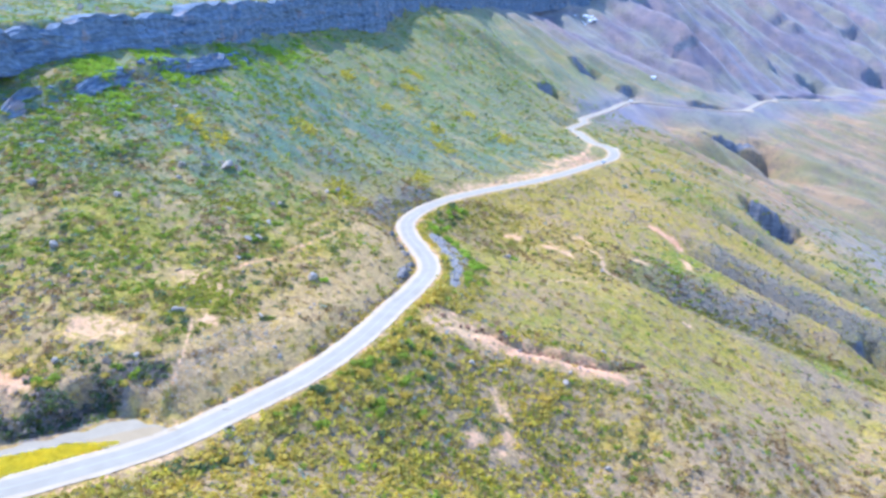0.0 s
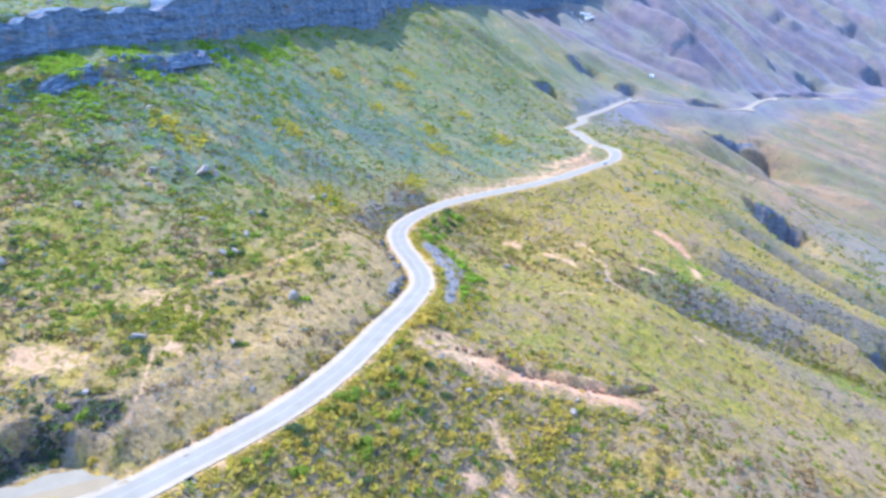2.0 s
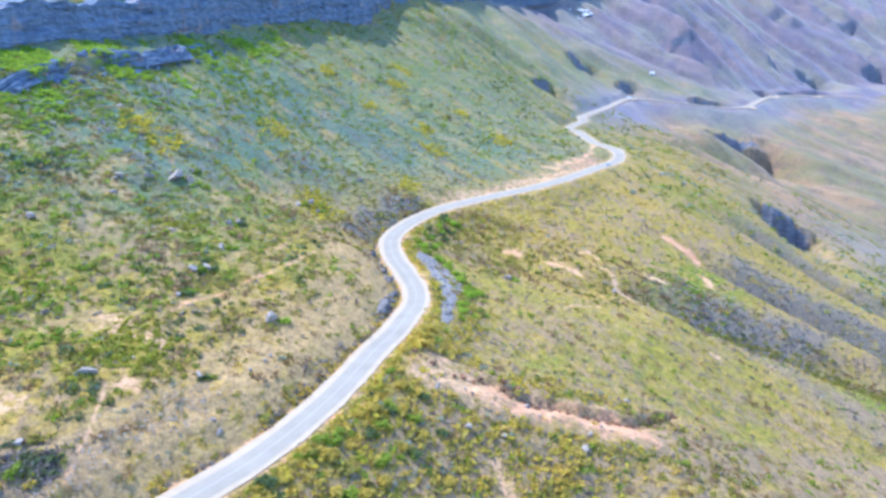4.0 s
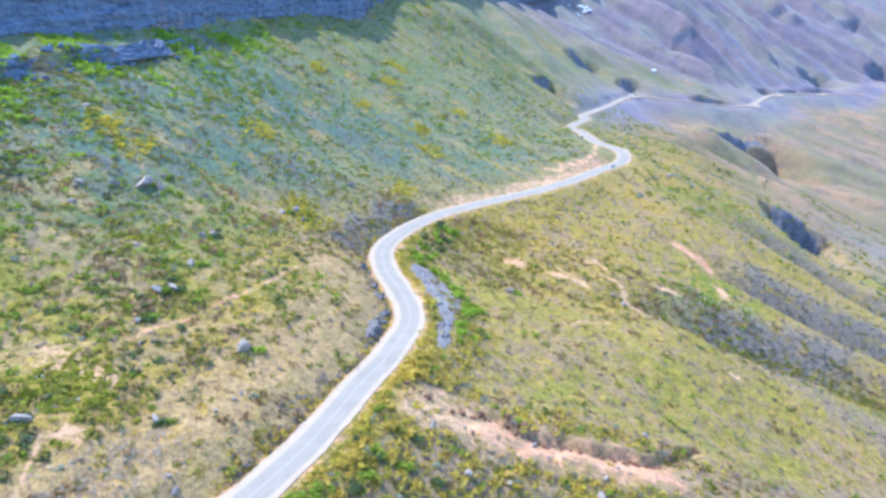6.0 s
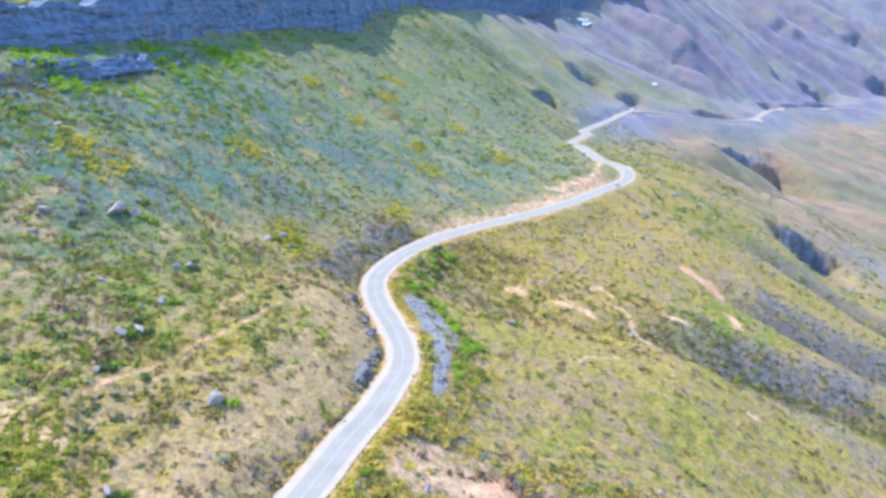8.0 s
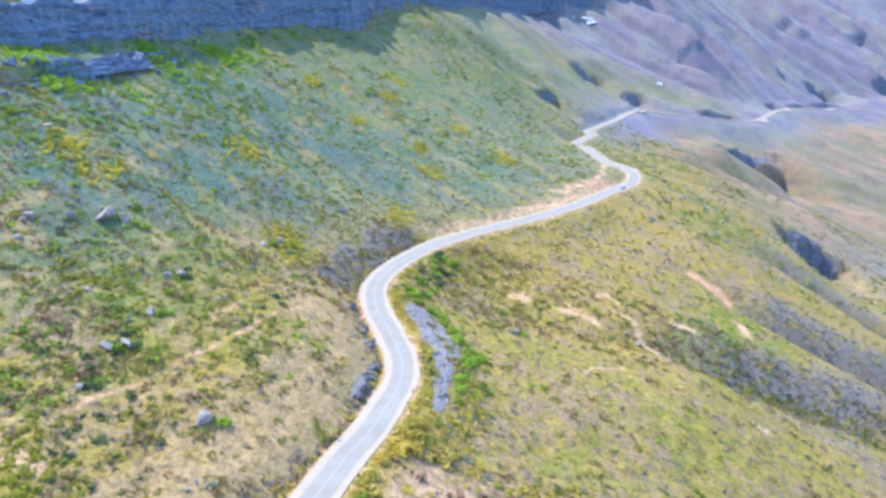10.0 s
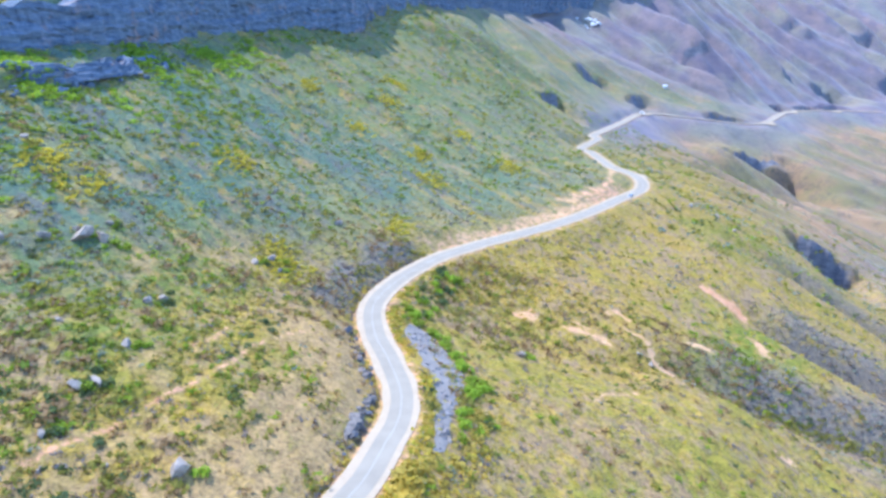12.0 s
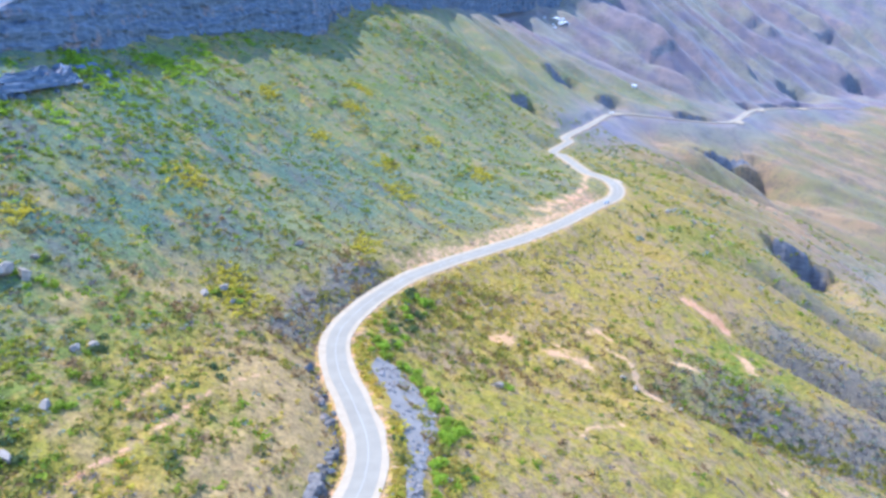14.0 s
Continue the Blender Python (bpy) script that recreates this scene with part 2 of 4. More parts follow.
# ---- plan of the land, metres ----
SLOPE = np.array([
    [8, 7, 5, 10, 26, 52, 85, 121, 158],
    [-2, 5, 11, 30, 60, 93, 129, 169, 211],
    [-10, 4, 22, 50, 88, 126, 167, 213, 262],
    [-14, 2, 18, 45, 93, 140, 189, 243, 300],
    [-18, 0, 15, 25, 67, 127, 189, 249, 309],
    [-23, -7, 10, 1, 19, 90, 161, 217, 260],
    [-26, -14, -1, -15, -6, 34, 97, 136, 130],
    [-25, -20, -15, -23, -14, -51, -11, 3, -77],
    [-21, -24, -27, -37, -34, -73, -58, -121, -247],
    [-13, -22, -32, -51, -68, -122, -129, -101, -173],
    [-5, -23, -42, -65, -89, -154, -203, -145, -98],
    [3, -25, -55, -84, -120, -169, -213, -197, -127],
], float)
KNOLLS = [
    (127, 501, 3.8, 52), (55, 318, -3.4, 52), (32, 229, 2.4, 37), (120, 515, 2.5, 53),
    (-34, 224, 2.7, 23), (250, 921, -3.1, 57), (60, 286, -2.8, 29), (251, 839, -2.6, 140),
    (170, 469, 2.3, 80), (156, 240, -2.8, 29), (251, 839, -2.4, 140), (55, 318, -2, 52),
    (222, 319, 2.5, 39), (250, 921, -2.3, 95), (170, 469, 1.9, 80), (-25, 234, 1.5, 23),
    (29, 289, -1.6, 47), (-91, 227, -2.1, 25), (251, 839, -2, 140), (135, 672, -1.8, 68),
    (296, 706, -7, 55), (222, 319, 2.1, 39), (170, 469, 1.7, 80), (250, 921, -2.1, 95), (429, 823, -2.1, 148),
    (-80, 150, 2.6, 30), (-80, 186, -2.7, 30), (-80, 222, 1.2, 30), (-48, 294, -1.7, 30), (-16, 222, -1.5, 30), (-16, 258, 1.1, 30),
    (16, 150, -4.0, 30), (16, 186, 2.6, 30), (16, 222, -0.8, 30), (16, 258, 2.0, 30), (16, 294, -2.3, 30), (48, 150, -3.4, 30),
    (48, 186, 5.2, 30), (48, 222, -1.9, 30), (48, 258, 1.3, 30), (48, 294, 1.7, 30), (80, 186, 4.2, 30), (80, 222, -1.6, 30),
    (80, 258, 1.8, 30), (80, 294, 1.6, 30), (80, 330, -1.9, 30), (80, 402, -3.0, 30), (112, 222, -4.3, 30), (112, 258, -2.4, 30),
    (112, 294, -1.9, 30), (112, 330, -2.0, 30), (112, 402, -2.2, 30), (144, 222, -1.6, 30), (144, 258, -1.2, 30), (144, 366, -1.3, 30),
]
# centre line of the road: x, y, level
ROAD_PLAN = [
    (-150, 72, 11), (-112, 90, 9.8), (-82.8, 105.3, 8.5), (-71.7, 111.4, 8.2),
    (-59.9, 119, 7.6), (-49.7, 131, 6.4), (-41.6, 141, 5.6), (-32.7, 153, 4.8),
    (-23.2, 172, 3.6), (-15, 195, 2.2), (-10.3, 206.5, 1.5), (-7.6, 217.9, 0),
    (-5.4, 229.8, -2), (-5.6, 242.2, -3.2), (-9.7, 258.2, -3.8), (-14.6, 273.7, -4.2),
    (-16.2, 292.6, -5), (-10.4, 313, -6.4), (-2.5, 331, -8.6), (5, 345.3, -10.6),
    (20.6, 363.7, -12.9), (37.5, 380, -14.8), (56.5, 399.3, -17.2), (78.2, 425.8, -20.2), (103.4, 460, -23.6), (120.5, 482, -25.5),
    (127.2, 500.5, -25.5), (127.6, 526.6, -27.5), (120.6, 548.7, -29), (120.2, 588.1, -32),
    (119.5, 613.4, -34), (117.7, 635.1, -37), (142.3, 684.8, -40.5), (146, 712, -42.5),
    (197.1, 819.9, -54),
]
ROAD_PLAN += [
    (253.4, 931.1, -64), (299.9, 946.1, -69.5), (346.9, 957.4, -76.5), (426.4, 989.2, -87), (532.4, 1128.5, -97), (654, 1221.4, -112), (772.2, 1288.8, -126),
]
# ravines: x, y, depth, half width
GULLIES = [
    [(58, 300, 1, 8), (85, 308, 5, 10), (115, 301, 8.5, 12), (160, 290, 8.5, 16), (250, 262, 9, 26)],
    [(118, 378, 2, 9), (150, 354, 8, 10), (176, 340, 13, 12), (250, 305, 14, 24)],
    [(150, 452, 1, 10), (200, 434, 9, 13), (240, 408, 14, 16), (320, 366, 16, 28)],
    [(225, 820, 12, 32), (330, 912, 16, 38), (400, 868, 14, 42), (520, 770, 8, 60)],
    [(248, 800, 4, 24), (290, 795, 24, 34), (335, 782, 36, 40), (390, 745, 38, 46), (470, 680, 30, 60)],
]
# the eroded lip of the bare scar below the road
RILL = [(-9, 199), (-2, 196), (6.5, 194.8), (16, 196.3), (25, 192.5), (34, 193), (45, 193), (56, 195.5), (65, 206), (73, 211)]
# foot of the far mountain
FAR_FOOT = [(-400, 2000), (200, 1250), (440, 1120), (770, 1400), (1150, 1560), (1900, 1750)]
# the cliff below the tableland: x, y, level of its foot, level of its edge
CLIFF = [
    (-320, -150, 84, 86), (-235, 140, 80, 82), (-180, 277, 74, 80), (-155, 345, 66, 79.5), (-131, 420, 60, 81.2), (-112, 496, 57, 80.6), (-86, 574, 55, 82),
    (-57, 624, 54, 83), (-48, 670, 55, 82), (-34, 745, 54, 80), (-10, 826, 54, 76), (26, 930, 52, 74), (70, 1064, 50, 72), (130, 1198, 46, 70), (172, 1280, 46, 72),
    (232, 1322, 46, 76), (284, 1356, 48, 84), (345, 1372, 54, 84), (395, 1430, 58, 84), (440, 1540, 66, 90), (500, 1700, 90, 100), (620, 1950, 150, 160), (900, 2400, 250, 260),
]
# a lower, broken ledge in front of it
LEDGE = [(-200, 170, 54, 56), (-172, 225, 53, 56), (-146, 285, 53.5, 57), (-130, 330, 55, 58), (-119, 380, 57, 59.5), (-113, 415, 58, 60)]
# crags: x, y, radius, height, the way that they face in degrees
CRAGS = [
    (113, 775, 14, 22, -53), (197, 992, 24, 18, -65), (254, 974, 17, 17, -58), (383, 992, 36, 28, -75), (384, 888, 32, 60, -62), (350, 874, 16, 18, -60), (325, 872, 17, 9, -70),
    (277, 548, 22, 28, -106), (215, 318, 16, 22, -53), (112, 303, 4, 4, -100),
    (420, 1243, 26, 9, -75), (390, 1218, 14, 7, -70), (538, 1196, 15, 24, -58), (612, 1240, 30, 26, -75), (680, 1288, 26, 24, -75), (720, 1393, 28, 26, -70), (637, 1361, 15, 20, -58), (757, 1628, 22, 11, -75), (790, 1603, 19, 11, -75), (932, 1663, 28, 20, -75), (915, 1504, 30, 36, -60),
]


# ---- the lie of the land ----
def spline_weights(f):
    return np.stack([(1 - f) ** 3, 3 * f ** 3 - 6 * f ** 2 + 4, -3 * f ** 3 + 3 * f ** 2 + 3 * f + 1, f ** 3], -1) / 6


def hillside(x, y):
    """Broad height of the mountain side: a smooth spline over a fan-shaped plan grid."""
    turn = np.degrees(np.arctan2(x, y - 20.0))
    far = np.log(np.hypot(x, y - 20.0) + 1e-6)
    a = np.clip((turn + 56.0) / 9.5, 1, 9.999)
    b = np.clip((far - 4.2) / 0.47, 1, 6.999)
    i, j = np.floor(a).astype(int), np.floor(b).astype(int)
    wa, wb = spline_weights(a - i), spline_weights(b - j)
    z = np.zeros_like(a)
    for p in range(4):
        for q in range(4):
            z += wa[..., p] * wb[..., q] * SLOPE[i + p - 1, j + q - 1]
    for cx, cy, high, wide in KNOLLS:
        z += high * np.exp(-((x - cx) ** 2 + (y - cy) ** 2) / wide ** 2)
    # under the start of the walk the slope is plain
    k = smooth(60, 140, np.hypot(x, y - 20.0))
    return z * k + (1 - k) * np.clip(-5 - 0.28 * x, -120, 60)


def along(line, x, y, within=1e9):
    """Distance to a polyline of (x, y, ...) rows, the side (+ left), and the values there interpolated."""
    x, y = np.asarray(x, float), np.asarray(y, float)
    if within < 1e8 and x.ndim == 1:
        line = np.asarray(line, float)
        d, side, vals = np.full(len(x), 1e9), np.zeros(len(x)), np.zeros((len(x), line.shape[1] - 2))
        for n in range(0, len(line) - 1, 12):
            some = line[n : n + 13]
            low, high = some.min(0) - within, some.max(0) + within
            at = np.nonzero((x > low[0]) & (x < high[0]) & (y > low[1]) & (y < high[1]))[0]
            if len(at):
                da, sa, va = along(some, x[at], y[at])
                near = da < d[at]
                d[at[near]], side[at[near]], vals[at[near]] = da[near], sa[near], va[near]
        return d, side, vals
    line = np.asarray(line, float)
    best = np.full(np.shape(x), 1e9)
    side = np.zeros(np.shape(x))
    vals = np.zeros(np.shape(x) + (line.shape[1] - 2,))
    for p, q in zip(line[:-1], line[1:]):
        dx, dy = q[0] - p[0], q[1] - p[1]
        k = np.clip(((x - p[0]) * dx + (y - p[1]) * dy) / (dx * dx + dy * dy), 0, 1)
        ox, oy = x - p[0] - k * dx, y - p[1] - k * dy
        d = np.hypot(ox, oy)
        near = d < best
        best = np.where(near, d, best)
        side = np.where(near, np.sign(dx * oy - dy * ox), side)
        vals = np.where(near[..., None], p[2:] + k[..., None] * (q[2:] - p[2:]), vals)
    return best, side, vals


def smooth(a, b, v):
    k = np.clip((v - a) / (b - a), 0, 1)
    return k * k * (3 - 2 * k)


def gullied(x, y):
    """The mountain side with its ravines cut in."""
    z = hillside(x, y)
    for line in GULLIES:
        d, _, v = along(line, x, y)
        deep, wide = v[..., 0], v[..., 1]
        z = z - deep * np.exp(-(d / wide) ** 2 * 1.2)
    d, side, _ = along(FAR_FOOT, x, y)
    return z + 0.55 * np.clip(d * side, 0, 600)


def lattice(i, j, seed):
    v = (i * 374761393 + j * 668265263 + seed * 974634777) & 0xFFFFFFFF
    v = ((v ^ (v >> 13)) * 1274126177) & 0xFFFFFFFF
    return ((v ^ (v >> 16)) & 0xFFFF) / 65535.0


def bumps(x, y, size, seed=0):
    """Smooth value noise from -1 to 1 with features of that size in metres."""
    c, s = math.cos(seed * 2.4 + 0.5), math.sin(seed * 2.4 + 0.5)
    u, v = (c * np.asarray(x) + s * np.asarray(y)) / size + 1000.0, (c * np.asarray(y) - s * np.asarray(x)) / size + 1000.0
    i, j = np.floor(u).astype(np.int64), np.floor(v).astype(np.int64)
    f, g = u - i, v - j
    f, g = f * f * (3 - 2 * f), g * g * (3 - 2 * g)
    a = lattice(i, j, seed) * (1 - f) + lattice(i + 1, j, seed) * f
    b = lattice(i, j + 1, seed) * (1 - f) + lattice(i + 1, j + 1, seed) * f
    return 2 * (a * (1 - g) + b * g) - 1


def rounded(points, step):
    """A Catmull-Rom curve through rows of numbers, at even steps in plan."""
    pts = np.asarray(points, float)
    pts = np.vstack([2 * pts[0] - pts[1], pts, 2 * pts[-1] - pts[-2]])
    out = []
    for a, b, c, d in zip(pts[:-3], pts[1:-2], pts[2:-1], pts[3:]):
        n = max(2, int(np.hypot(*(c - b)[:2]) / step))
        for k in np.arange(n) / n:
            out.append(0.5 * (2 * b + (c - a) * k + (2 * a - 5 * b + 4 * c - d) * k * k + (3 * b - a - 3 * c + d) * k ** 3))
    return np.array(out + [pts[-2]])


ROAD = rounded(ROAD_PLAN, 7.0)


def measured(line, step):
    """A rounded line with its running length as a last column."""
    line = rounded(line, step)
    return np.column_stack([line, np.r_[0, np.cumsum(np.hypot(*np.diff(line[:, :2], axis=0).T))]])


EDGE = measured(CLIFF, 14.0)
FOOT = measured(FAR_FOOT, 40.0)
SHELF = measured(LEDGE, 9.0)


def crest(s, period):
    """A row of sharp-crested spurs, 0 in the hollows and 1 on the crests."""
    k = s / period
    return 1 - np.abs(2 * (k - np.floor(k)) - 1)


def ground(x, y):
    """Height of the ground."""
    x, y = np.asarray(x, float), np.asarray(y, float)
    far = np.hypot(x, y)
    z = gullied(x, y)
    d, side, v = along(EDGE, x, y)
    behind = d * side
    below = np.clip(-behind, 0, 1000)
    # spurs that run down from the cliff, worn down where the road cuts through
    clear = smooth(15, 110, along(ROAD, x, y, 130.0)[0])
    veer = np.maximum(smooth(800, 1000, y), smooth(240, 380, x))
    run = (0.40 + 0.34 * veer) * (x - 250) + (0.917 - 0.245 * veer) * (y - 850) + 26 * bumps(x, y, 130, 8) + 8 * bumps(x, y, 45, 10)
    below_road = 0.1 + 0.9 * np.where(x > 225, smooth(-60, 40, y - 850 - 0.93 * (x - 225)), 1.0)
    high, reach = smooth(600, 800, y) * below_road, smooth(420, 160, below) * (1 - smooth(470, 580, y)) + smooth(800, 420, below) * smooth(470, 580, y)
    low = smooth(470, 580, y) * smooth(110, 170, below) * (1 - high)
    z = z + (crest(run, 74.0) - 0.5) * (15 * high + (8 - 3.5 * smooth(240, 340, x)) * low + 2.0 * smooth(320, 480, y)) * smooth(2, 40, below) * reach * clear
    z = z + (crest(run * 1.37 + 20, 31.0) - 0.5) * (2.6 * high + 2.0 * low + 1.2 * smooth(320, 480, y)) * smooth(2, 40, below) * reach * clear
    # ribs of the far mountain
    d2, side2, v2 = along(FOOT, x, y)
    rise = np.clip(d2 * side2, 0, 600)
    turned = smooth(620, 820, x)
    z = z + (crest(0.97 * x + 0.24 * y + 40 * bumps(x, y, 170, 9) + 9 * bumps(x, y, 50, 28), 96.0) - 0.5) * 15 * smooth(0, 140, rise) * turned
    z = z + (crest(0.70 * x + 0.714 * y + 30 * bumps(x, y, 150, 9) + 9 * bumps(x, y, 50, 28), 104.0) - 0.5) * 13 * smooth(0, 110, rise) * (1 - turned)
    # the tableland above the cliff
    up = smooth(1.0, 9.0, behind)
    top = v[..., 1] + 0.10 * np.clip(behind, 0, 900) + 3.0 * bumps(x, y, 40, 5) * smooth(5, 60, behind)
    z = z * (1 - up) + np.maximum(top, z) * up
    # a broken ledge below it
    d, side, v = along(SHELF, x, y)
    step = d * side + 5 * bumps(x, y, 17, 14) + 1.5 * bumps(x, y, 5, 15)
    z = z + (3.2 + 2.2 * bumps(x, y, 26, 16)) * smooth(-0.6, 1.6, step) * np.exp(-np.clip(step, 0, None) / 13) * smooth(120, 170, y) * smooth(430, 395, y) * (d < 70)
    # crags with their faces turned away from the sun
    for cx, cy, wide, high, faces in CRAGS:
        dx, dy, c, s = x - cx, y - cy, math.cos(radians(faces)), math.sin(radians(faces))
        front = c * dx + s * dy + 0.15 * wide * bumps(x, y, wide * 0.6, 12) + 0.12 * wide * bumps(x, y, wide * 0.2, 13)
        across = c * dy - s * dx
        z = z + high * (0.06 - smooth(0.0, 0.22 * wide, front)) * np.exp(-np.abs(front) / (2.2 * wide)) * np.exp(-(across / (1.05 * wide)) ** 4)
    # hummocks
    z = z + 0.45 * bumps(x, y, 9, 1) + 0.8 * bumps(x, y, 24, 3) + smooth(420, 240, far) * (0.42 * bumps(x, y, 3.6, 2) + 0.16 * bumps(x, y, 1.9, 4))
    z = z + smooth(500, 1300, far) * (1.6 * bumps(x, y, 55, 6) + 1.8 * bumps(x, y, 26, 17) + 0.9 * bumps(x, y, 13, 18))
    # a washed-out rill with a sharp upper lip
    d, side, _ = along(RILL, x + 1.6 * bumps(x, y, 6, 48), y + 1.3 * bumps(x, y, 4, 49), 40.0)
    fall = np.where(side > 0, smooth(0.9, 0.1, d), smooth(6.5, 0.4, d))
    z = z - np.where(d < 30, 2.3 * fall * smooth(-9, -1, x) * smooth(74, 66, x), 0)
    # the bench of the road, with its lay-by
    d, side, v = along(ROAD, x, y, 90.0)
    level = v[..., 0]
    bay = (11.5 + 2.8 * bumps(x, y, 7, 19) + 1.4 * bumps(x, y, 3, 20)) * smooth(-101, -92, x) * smooth(-58, -76, x) * (side > 0) * (y < 160)
    reach = 4.0 + 2.0 * np.abs(z - level) * (1 - (0.45 + 0.2 * (y > 850)) * (side > 0))
    reach = np.where(bay > 2, 1.6 + 0.55 * np.abs(z - level), reach)
    k = smooth(4.9 + bay, 4.9 + bay + reach, d)
    bench = level - 0.14 - 0.7 * smooth(350, 1000, far) + 0.05 * np.clip(bay / 12, 0, 1)
    bench = bench - 0.5 * np.exp(-((d - 5.6) / 0.9) ** 2) * (side > 0) * smooth(600, 300, far) * (bay < 1)
    return np.where(d < 89, bench * (1 - k) + z * k, z)


def mesh_object(name, verts, faces, material, parent=None, smooth_faces=True):
    """An object from arrays of vertices and quads or triangles."""
    verts, faces = np.asarray(verts, np.float32), np.asarray(faces, np.int32)
    data = bpy.data.meshes.new(name)
    corners = faces.shape[1]
    data.vertices.add(len(verts))
    data.vertices.foreach_set("co", verts.ravel())
    data.loops.add(faces.size)
    data.loops.foreach_set("vertex_index", faces.ravel())
    data.polygons.add(len(faces))
    data.polygons.foreach_set("loop_start", np.arange(0, faces.size, corners, dtype=np.int32))
    data.polygons.foreach_set("use_smooth", np.full(len(faces), smooth_faces))
    data.update(calc_edges=True)
    data.materials.append(material)
    ob = new(name, data)
    ob.parent = parent
    return ob


def grid_faces(rows, columns, closed=False):
    i, j = np.meshgrid(np.arange(rows - 1), np.arange(columns if closed else columns - 1), indexing="ij")
    k = (j + 1) % columns
    return np.stack([i * columns + j, i * columns + k, (i + 1) * columns + k, (i + 1) * columns + j], -1).reshape(-1, 4)


def mask(ob, name, values):
    layer = ob.data.attributes.new(name, "FLOAT", "POINT")
    layer.data.foreach_set("value", np.asarray(values, np.float32))


# ---- the ground: one sheet from underfoot to the horizon ----
def masks_at(x, y):
    """Where the slope is green, dry, scrubby, blue-tinted for haze, bare and rocky: each from 0 to 1."""
    far = np.hypot(x, y)
    d, side, _ = along(ROAD, x, y, 400.0)
    left = side * np.minimum(d, 400)
    green = 0.9 * smooth(25, 60, left) * (0.65 + 0.35 * smooth(190, 290, y)) + 0.35 * smooth(-8, -30, left) * smooth(195, 215, y) * smooth(300, 280, y) + 0.6 * smooth(0.1, 0.5, bumps(x, y, 38, 21)) + 0.5 * smooth(25, 0, np.hypot(x - 122, y - 345) - 12)
    dry = smooth(34, 20, left) * smooth(2, 5, left) * smooth(120, 140, y) * smooth(285, 262, y)
    strawy = smooth(22, 40, left) * smooth(0.25, 0.8, bumps(x, y, 15, 51) + 0.7 * bumps(x, y, 6, 52)) * smooth(330, 270, y - 0.2 * left) * (0.35 + 0.65 * smooth(155, 185, y))
    dry = np.maximum(dry, 0.75 * strawy)
    plum = 0.85 * smooth(-5, -16, left) * smooth(222, 190, y + 0.10 * x) + smooth(10, 5, np.abs(y - np.interp(x, [-100, -92, -85, -77, -70, -62], [124, 124, 126, 131, 136, 140]))) * smooth(-112, -104, x) * smooth(-58, -66, x)
    tawny, _, _ = along([(86, 194), (113, 200), (150, 215), (190, 205)], x, y, 80.0)
    plum = np.maximum(plum, 0.9 * smooth(20, 8, tawny + 8 * bumps(x, y, 16, 44)))
    de, se, _ = along(EDGE, x, y, 200.0)
    green = green + 0.9 * smooth(12, 22, de) * smooth(95, 50, de) * (se < 0) * smooth(200, 250, y) * smooth(480, 400, y)
    scrub = np.zeros_like(x)
    for line, much in zip(GULLIES[:3], (0.95, 0.9, 0.7)):
        dg, sg, vg = along(line, x, y, 120.0)
        scrub = np.maximum(scrub, smooth(26, 8, np.abs(dg - 9) + 6 * bumps(x, y, 11, 22)) * (sg > 0) * much * smooth(4, 9, vg[..., 0]))
    scrub = scrub * (1 - 0.85 * smooth(158, 182, x + 8 * bumps(x, y, 20, 42)) * smooth(335, 305, y))
    spur, _, _ = along([(134, 297), (142, 277), (150, 258), (177, 238), (235, 212)], x, y, 60.0)
    spur = smooth(16, 5, spur + 7 * bumps(x, y, 13, 43))
    scrub, plum = np.maximum(scrub, 0.2 * spur), np.maximum(plum, 0.9 * spur)
    hollow, _, _ = along([(-28, 290), (-24, 310), (-17, 328), (-8, 345)], x, y, 60.0)
    scrub = np.maximum(scrub, 0.95 * smooth(9, 3, hollow + 4 * bumps(x, y, 9, 50)))
    ledge = smooth(14, 30, de) * smooth(105, 60, de) * (se < 0) * smooth(120, 170, y) * smooth(330, 270, y) * smooth(-0.5, 0.2, bumps(x, y, 22, 37))
    green = green * (1 - 0.6 * ledge)
    # haze tint of the upper left slope and the ledge below the cliff
    haze_sage = 0.9 * ledge + 0.65 * smooth(40, 85, left) * smooth(195, 250, y) * smooth(400, 330, y) + smooth(240, 340, y) * (1 - 0.45 * smooth(390, 520, y)) * smooth(0, 60, left + 0.15 * (y - 300))
    # far tint grows with distance, the way haze does
    haze_mauve = smooth(800, 1120, far + 1.15 * np.clip(x, 0, 400) + 60 * bumps(x, y, 70, 26)) * (1 - 0.8 * smooth(0, 50, left) * smooth(1200, 950, y))
    valley = 0.9 * (side < 0) * smooth(10, 70, d + 18 * bumps(x, y, 60, 41)) * smooth(500, 650, y) * smooth(1700, 1300, y)
    wx, wy = x + 3.0 * bumps(x, y, 7, 27) + 2.0 * bumps(x, y, 5, 23) + 0.8 * bumps(x, y, 2, 25), y + 2.5 * bumps(x, y, 6, 24)
    soil = np.zeros_like(x)
    for n, (x1, y1, x2, y2, wide) in enumerate(BARE + TRACKS):
        dc, _, _ = along([(x1, y1), (x2, y2 + 0.01)], wx, wy)
        if n >= len(BARE) and wide < 0.8:
            dc, _, _ = along([(x1, y1), (x2, y2 + 0.01)], x + 0.8 * bumps(x, y, 9, 23), y)
        soil = np.maximum(soil, ((0.56 if y1 < 230 else 0.70) if n < len(BARE) else 0.54 if wide < 0.8 or y1 > 230 else 0.46) * np.exp(-(dc / (wide * 1.9 + 0.3)) ** 2))
